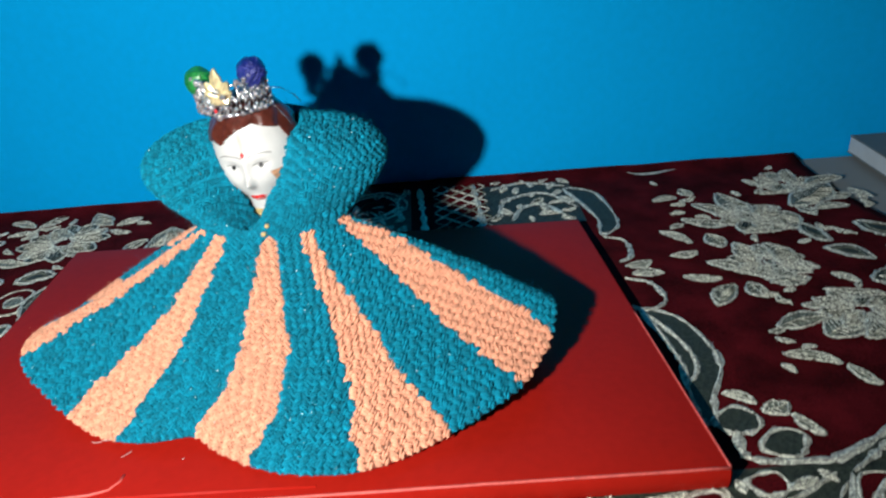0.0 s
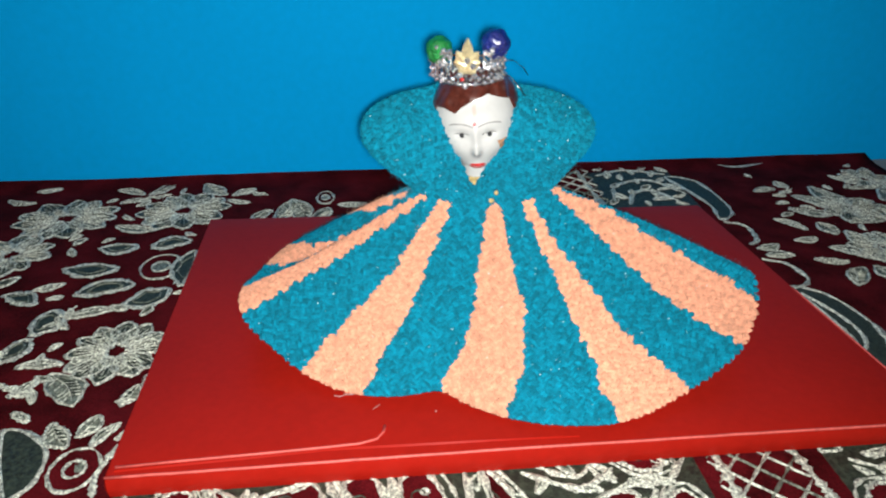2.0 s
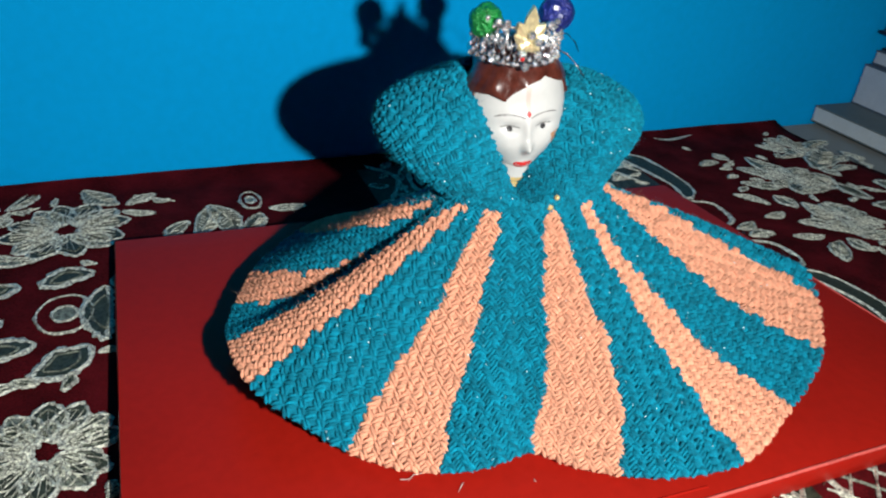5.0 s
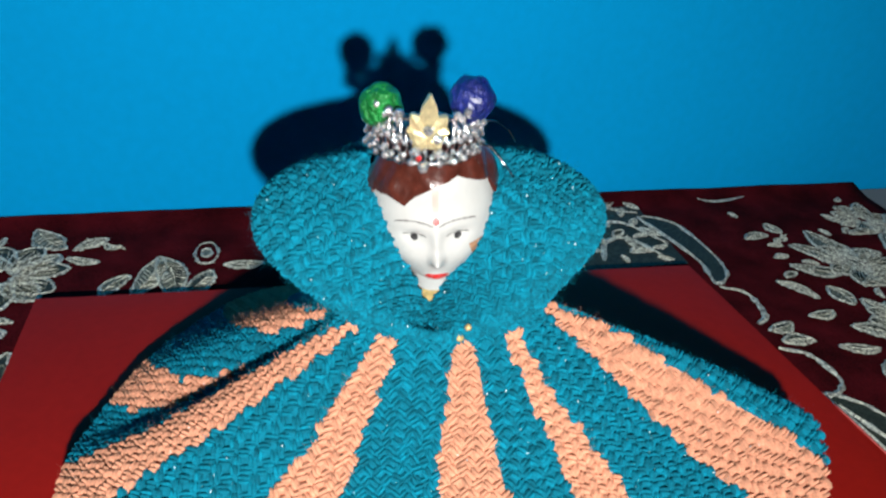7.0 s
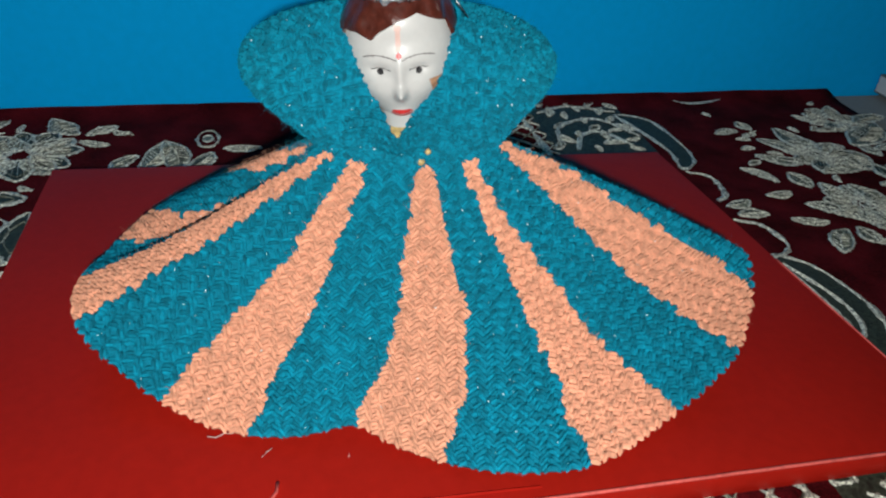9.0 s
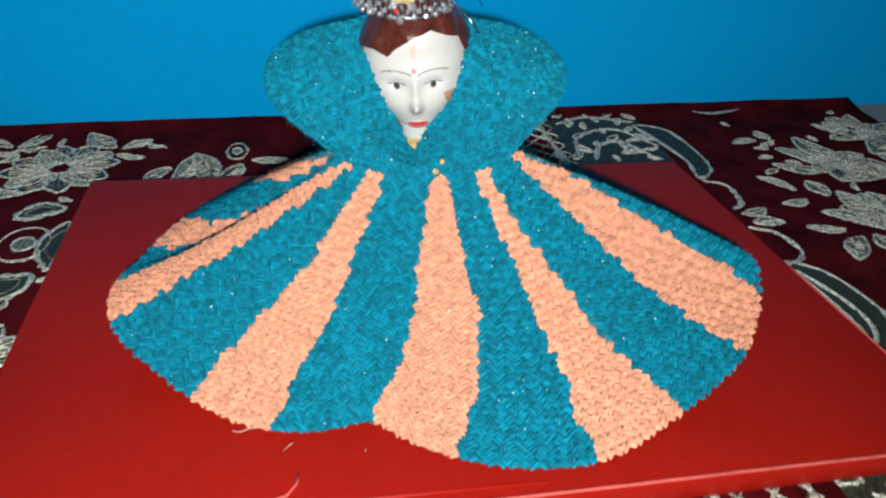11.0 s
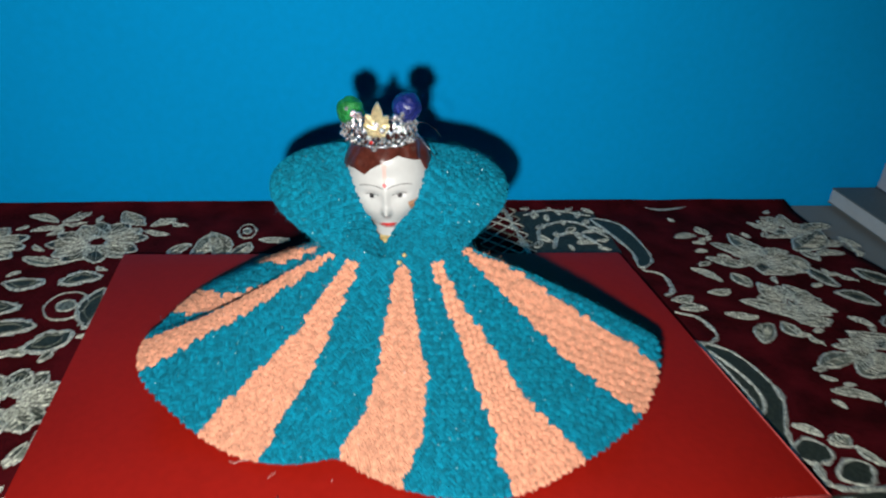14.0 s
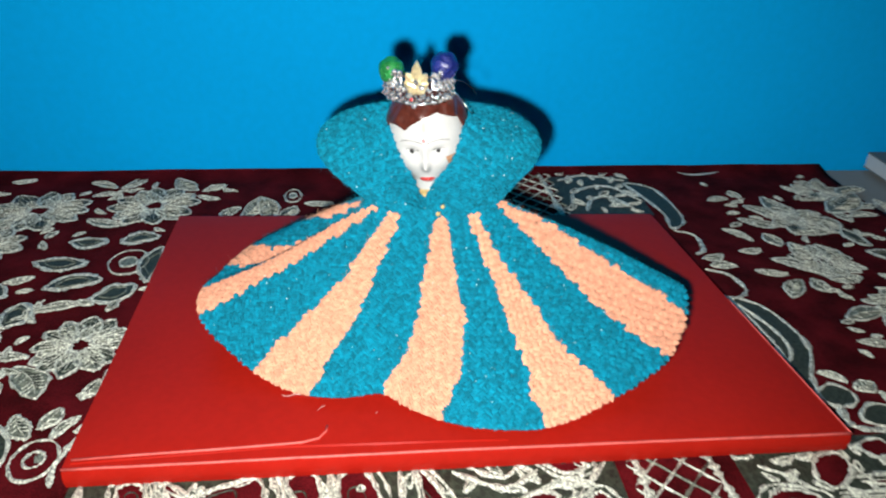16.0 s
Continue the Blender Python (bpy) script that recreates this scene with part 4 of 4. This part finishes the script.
def build_head():
    nu, nv = 400, 300
    verts, faces, mats = [], [], []

    def bump(x, z, cx, cz, wx, wz):
        return math.exp(-((x - cx) / wx) ** 2 - ((z - cz) / wz) ** 2)

    def hairline(x):
        return float(np.interp(x, (-0.0198, -0.0175, -0.0135, -0.0085, -0.0062, 0.0, 0.0068, 0.011, 0.0165, 0.0192), (0.004, 0.0098, 0.0108, 0.0092, 0.0116, 0.0152, 0.0172, 0.0150, 0.0122, 0.005)))
    for j in range(nv + 1):
        lat = math.pi * (j / nv - 0.5)
        for i in range(nu):
            w = 2 * math.pi * i / nu
            cx, cy, cz = math.cos(lat) * math.sin(w), -math.cos(lat) * math.cos(w), math.sin(lat)
            z = (0.0285 if cz > 0 else 0.0292) * cz
            full = math.sqrt(1 - abs(cz) ** 3.4) / max(math.cos(lat), 1e-4) if cz < 0 and cy < 0 and abs(cz) < 0.9999 else 1.0
            full = 1 + (full - 1) * float(smooth_step(-cy, 0.0, 0.35))
            cx, cy = cx * full, cy * full
            narrow = 1 - 0.52 * float(smooth_step(-z, 0.003, 0.029))
            x, y = 0.0202 * cx * narrow, (0.0192 if cy < 0 else 0.021) * cy * (1 - 0.14 * float(smooth_step(-z, 0.006, 0.028)))
            hair = z > hairline(x) if cy < 0 and abs(x) < 0.0196 else (cy > -0.25 and z > -0.018)
            if cy < 0 and not hair:
                front = float(smooth_step(-cy, 0.2, 0.7))
                y += 0.0012 * front * bump(x, z, 0, 0.008, 0.02, 0.004)
                y -= front * (0.0042 * bump(x, z, 0, -0.0095, 0.0020, 0.0026) + 0.0014 * bump(x, z, 0, -0.003, 0.0018, 0.0050))
                y += front * 0.0017 * (bump(x, z, 0.0067, -0.0015, 0.0036, 0.0022) + bump(x, z, -0.0067, -0.0015, 0.0036, 0.0022))
                y -= front * (0.0013 * bump(x, z, 0, -0.0190, 0.0034, 0.0016) + 0.0014 * bump(x, z, 0, -0.0256, 0.0046, 0.0024))
                y -= front * 0.0010 * (bump(x, z, 0.0085, -0.009, 0.005, 0.005) + bump(x, z, -0.0085, -0.009, 0.005, 0.005))
            if hair:
                k = 1.06 + 0.10 * noise.noise((x * 110 + 2, y * 110, z * 110)) + 0.03 * noise.noise((x * 300, y * 300, z * 200)) + 0.016 * math.sin(x * 500 + z * 500 + 3 * noise.noise((x * 60, y * 60, 4)))
                x, y, z = x * k, y * k, z * (1.03 if z > 0 else 1)
            verts.append((x, y, z))
            mats.append(hair)
    centre = []
    for j in range(nv):
        for i in range(nu):
            a, b = j * nu + i, j * nu + (i + 1) % nu
            faces.append((a, b, b + nu, a + nu))
            v = [verts[q] for q in faces[-1]]
            x, y, z = (sum(c[k] for c in v) / 4 for k in range(3))
            m = 0
            if mats[a] or mats[b + nu]:
                m = 1
            elif y < 0:
                for side in (-1, 1):
                    ex = x * side - 0.0067
                    lid = -0.0008 - 40 * ex * ex
                    if abs(ex) < 0.0034 and abs(z - lid) < 0.00016:
                        m = 2
                    if (ex / 0.0012) ** 2 + ((z + 0.0020) / 0.0010) ** 2 < 1:
                        m = 2
                    brow = 0.0040 - 38 * (ex - 0.0004) ** 2
                    if abs(ex) < 0.0056 and abs(z - brow) < 0.00020:
                        m = 6
                if (x / 0.0039) ** 2 + ((z + 0.0190 - 0.16 * abs(x)) / 0.0018) ** 2 < 1 and abs(z + 0.0190 - 0.16 * abs(x)) > 0.0001:
                    m = 3
                if (x / 0.0010) ** 2 + ((z - 0.0042) / 0.0011) ** 2 < 1:
                    m = 3
                if x > 0.0118 - 0.25 * abs(z + 0.012) and -0.020 < z < -0.0055 and x > 0.0095:
                    m = 7
                if m == 0 and abs(x) < 0.0010 and 0.0052 < z < 0.0142:
                    m = 4
            centre.append(m)
    # the throat below the chin
    base = len(verts)
    for j in range(7):
        for i in range(24):
            w = 2 * math.pi * i / 24
            r = (0.0088, 0.0080, 0.0076, 0.0078, 0.0086, 0.0105, 0.013)[j]
            verts.append((r * math.cos(w), -0.0075 + r * math.sin(w) * 0.9, -0.018 - 0.0038 * j))
    for j in range(6):
        for i in range(24):
            a, b = base + j * 24 + i, base + j * 24 + (i + 1) % 24
            faces.append((a, a + 24, b + 24, b))
            centre.append(0 if j < 2 else 5)
    ob = mesh_of("doll_head", verts, faces, [PORCELAIN, HAIR, INK, LIP, BLUSH, GOLD, BROW, TAN], None, smooth=True, index=centre)
    ob.matrix_world = HEAD
    tagged(ob, "white glazed doll head with brown moulded hair, wearing the cloak", "doll")


build_head()


# ---- the crown ----
def ball(at, r, seg=12, rings=8, rough=0.0, seed=0.0, squash=(1, 1, 1)):
    bm = bmesh.new()
    bmesh.ops.create_uvsphere(bm, u_segments=seg, v_segments=rings, radius=r)
    for v in bm.verts:
        k = 1 + rough * noise.noise(v.co / r * 2.2 + Vector((seed, 0, 0)))
        v.co = Vector((v.co.x * k * squash[0], v.co.y * k * squash[1], v.co.z * k * squash[2])) + Vector(at)
    return bm


def build_crown():
    crown = thing("crown", "small silver rhinestone crown with a green and a blue ball", "crown")
    crown.matrix_world = pose(-0.0230, 0.1225, 0.1318, 4, 0, -9)

    def at(deg, z, r=0.0166):
        w = math.radians(deg)
        return r * math.sin(w), -r * math.cos(w) * 0.95, z
    for z, rad in ((0.0004, 0.0008), (0.0072, 0.0006), (0.0138, 0.0007)):
        span = 180 if z < 0.001 else 78
        mesh_of("band", *tube([at(d, z) for d in np.linspace(-span, span, 49)], rad, 6), STEEL, crown)
    gem = None
    for d in (-78, -65, -52, -39, -26, -13, 0, 13, 26, 39, 52, 65, 78):
        bar = tube([at(d, -0.0006), at(d, 0.006, 0.0171), at(d, 0.0160)], 0.0007, 6)
        mesh_of("post", *bar, STEEL, crown)
        for z, r in ((0.0012, 0.0011), (0.0045, 0.0008), (0.0082, 0.0012), (0.0118, 0.0008), (0.0155, 0.0014)):
            rnd = random.Random(d * 3 + z)
            if abs(d) < 20 and z > 0.009:
                continue
            part("rhinestone", ball(at(d + rnd.uniform(-2, 2), z + rnd.uniform(-.0004, .0004), 0.0177), r * rnd.uniform(.9, 1.15), 8, 5, 0.12, d), STONE, crown)
        for z in (0.0026, 0.0064, 0.0100, 0.0136):
            if d < 78 and not (abs(d + 6.5) < 20 and z > 0.009):
                rnd = random.Random(d * 7 + z)
                part("rhinestone", ball(at(d + 6.5 + rnd.uniform(-2, 2), z + rnd.uniform(-.0006, .0006), 0.0172), 0.0011 * rnd.uniform(.8, 1.2), 8, 5, 0.12, d + 1), STONE, crown)
        mesh_of("filigree", *tube([at(d + 4, 0.001), at(d + 8, 0.0060, 0.0174), at(d + 4, 0.0110)], 0.00045, 5), STEEL, crown)
    # gilt ornament: pointed petals in a fan
    for ang, length in ((-72, 0.0062), (-38, 0.0082), (0, 0.0125), (38, 0.0082), (72, 0.0062), (130, 0.005), (-130, 0.005)):
        w = math.radians(ang)
        vs = []
        for t, half in ((0, 0.0012), (0.35, 0.0030), (0.7, 0.0021), (1, 0.0003)):
            px, pz = math.sin(w) * length * t, math.cos(w) * length * t
            for sgn in (-1, 0, 1):
                vs.append((px + sgn * half * math.cos(w), -0.0176 - (0.0010 if sgn == 0 else 0), 0.0098 + pz - sgn * half * math.sin(w)))
        fs = []
        for j in range(3):
            for i in range(2):
                a = j * 3 + i
                fs.append((a, a + 1, a + 4, a + 3))
        n = len(vs)
        vs += [(x, y + 0.0014, z) for x, y, z in vs]
        fs += [tuple(q + n for q in f[::-1]) for f in fs]
        rimq = [0, 3, 6, 9, 10, 11, 8, 5, 2, 1]
        fs += [(rimq[i], rimq[(i + 1) % 10], rimq[(i + 1) % 10] + n, rimq[i] + n) for i in range(10)]
        mesh_of("petal", vs, fs, ORNAMENT, crown, "pale gilt petal", smooth=False)
    for x, z in ((-0.0030, 0.0062), (0.0026, 0.0104), (0.0032, 0.0058), (-0.0008, 0.0012), (0.0, 0.0128)):
        part("rhinestone", ball((x, -0.0195, z), 0.0016, 8, 5, 0.1, x), STONE, crown)
    part("red_stone", ball((-0.0022, -0.0192, 0.0040), 0.0009, 8, 5, 0.1, 3), LIP, crown, "tiny red stone")
    part("ball", ball((-0.0132, -0.0055, 0.0132), 0.0063, 22, 16, 0.11, 1.5, (1, .95, 1)), EMERALD, crown, "crumpled green foil ball")
    part("ball", ball((0.0128, -0.0070, 0.0170), 0.0065, 22, 16, 0.11, 7.5, (1, .95, 1.05)), SAPPHIRE, crown, "crumpled dark blue foil ball")
    # loose wire ends at the side
    mesh_of("wire", *tube([(0.0165, -0.006, 0.003), (0.0200, -0.007, 0.0016), (0.0240, -0.009, -0.0020), (0.0275, -0.010, -0.0065)], 0.00030, 5), STEEL, crown)
    mesh_of("wire", *tube([(0.0165, -0.002, 0.008), (0.0215, 0.000, 0.0072), (0.0265, 0.002, 0.0030), (0.0290, 0.003, -0.0010)], 0.00024, 5), STEEL, crown)


build_crown()

# clasp beads at the throat
for k, (x, y, z, r) in enumerate(((-0.0150, 0.0905, 0.0800, 0.0014), (-0.0128, 0.0900, 0.0840, 0.0011))):
    tagged(part("clasp_bead", ball((x, y, z), r, 10, 7, 0.1, k), GOLD, cloak), "small gilt bead at the collar opening")

# ---- stray threads on the box ----
for pts in ([(-0.0920, 0.0362), (-0.0893, 0.0352), (-0.0868, 0.0366), (-0.0838, 0.0362)], [(-0.0750, 0.0250), (-0.0735, 0.0266), (-0.0720, 0.0280)], [(-0.0484, 0.0205), (-0.0480, 0.0218)]):
    line = [(x, y, box_top((x + 0.178) / 0.348, y / 0.23)[2] + 0.0005) for x, y in pts]
    tagged(mesh_of("thread_end", *tube(line, 0.00013, 5), THREAD), "loose pale thread end lying on the red box", "thread", "thread ends")


# ---- the stack of books ----
def book(x, y, z, wide, length, thick, cover_mat, page_mat, turn, label, board=0.0016, over=0.003, ragged=0.0):
    b = thing("book", label, "book", "books in the stack")
    b.matrix_world = pose(x, y, z, 0, 0, turn)
    part("cover", block(0, wide, -length, 0, 0, board, 0.0004, 1), cover_mat, b)
    part("cover", block(0, wide, -length, 0, thick - board, thick, 0.0004, 1), cover_mat, b)
    part("spine", block(wide - board, wide, -length, 0, board, thick - board), cover_mat, b)
    bm = bmesh.new()
    n, last = max(4, int(thick / 0.0016)), None
    rnd = random.Random(x * 100 + z * 999)
    for k in range(n):
        z0 = board + (thick - 2 * board) * k / n
        z1 = board + (thick - 2 * board) * (k + 1) / n
        o = over + ragged * rnd.random() + 0.0003 * rnd.random()
        xs, ys = (o, wide - board), (-length + o, -o)
        for pz in (z0, z1):
            ring = [bm.verts.new((px, py, pz)) for px, py in ((xs[0], ys[0]), (xs[1], ys[0]), (xs[1], ys[1]), (xs[0], ys[1]))]
            if last:
                for i in range(4):
                    bm.faces.new((last[i], last[(i + 1) % 4], ring[(i + 1) % 4], ring[i]))
            else:
                bm.faces.new(ring[::-1])
            last = ring
    bm.faces.new(last)
    part("page_block", bm, page_mat, b)
    return b


book(0.389, 0.318, 0.001, 0.30, 0.38, 0.0140, MOSS, WHITE_BOARD, 0, "large flat grey-green book with white page edges, lying lowest", 0.0012, 0.0005)
book(0.431, 0.318, 0.0152, 0.20, 0.28, 0.0348, SLATE, PAGES, -3, "thick slate-covered book with grey-white page edges", 0.0012, 0.0006)
book(0.439, 0.318, 0.0502, 0.19, 0.27, 0.0115, SLATE, PAGES, -3, "thin slate-covered book with pale pages", 0.0012, 0.0006)
book(0.445, 0.318, 0.0619, 0.18, 0.26, 0.0150, NAVY, PAGES, -3, "thin dark book with worn greyish pages", 0.0016, 0.0015, 0.0015)
book(0.431, 0.317, 0.0771, 0.19, 0.27, 0.0220, NAVY, WHITE_BOARD, -3, "dark navy hardback book with white page edges", 0.0022, 0.004)
book(0.445, 0.316, 0.0993, 0.18, 0.26, 0.032, CRIMSON, CREAM, -3, "crimson hardback album with uneven cream pages", 0.0024, 0.003, 0.003)
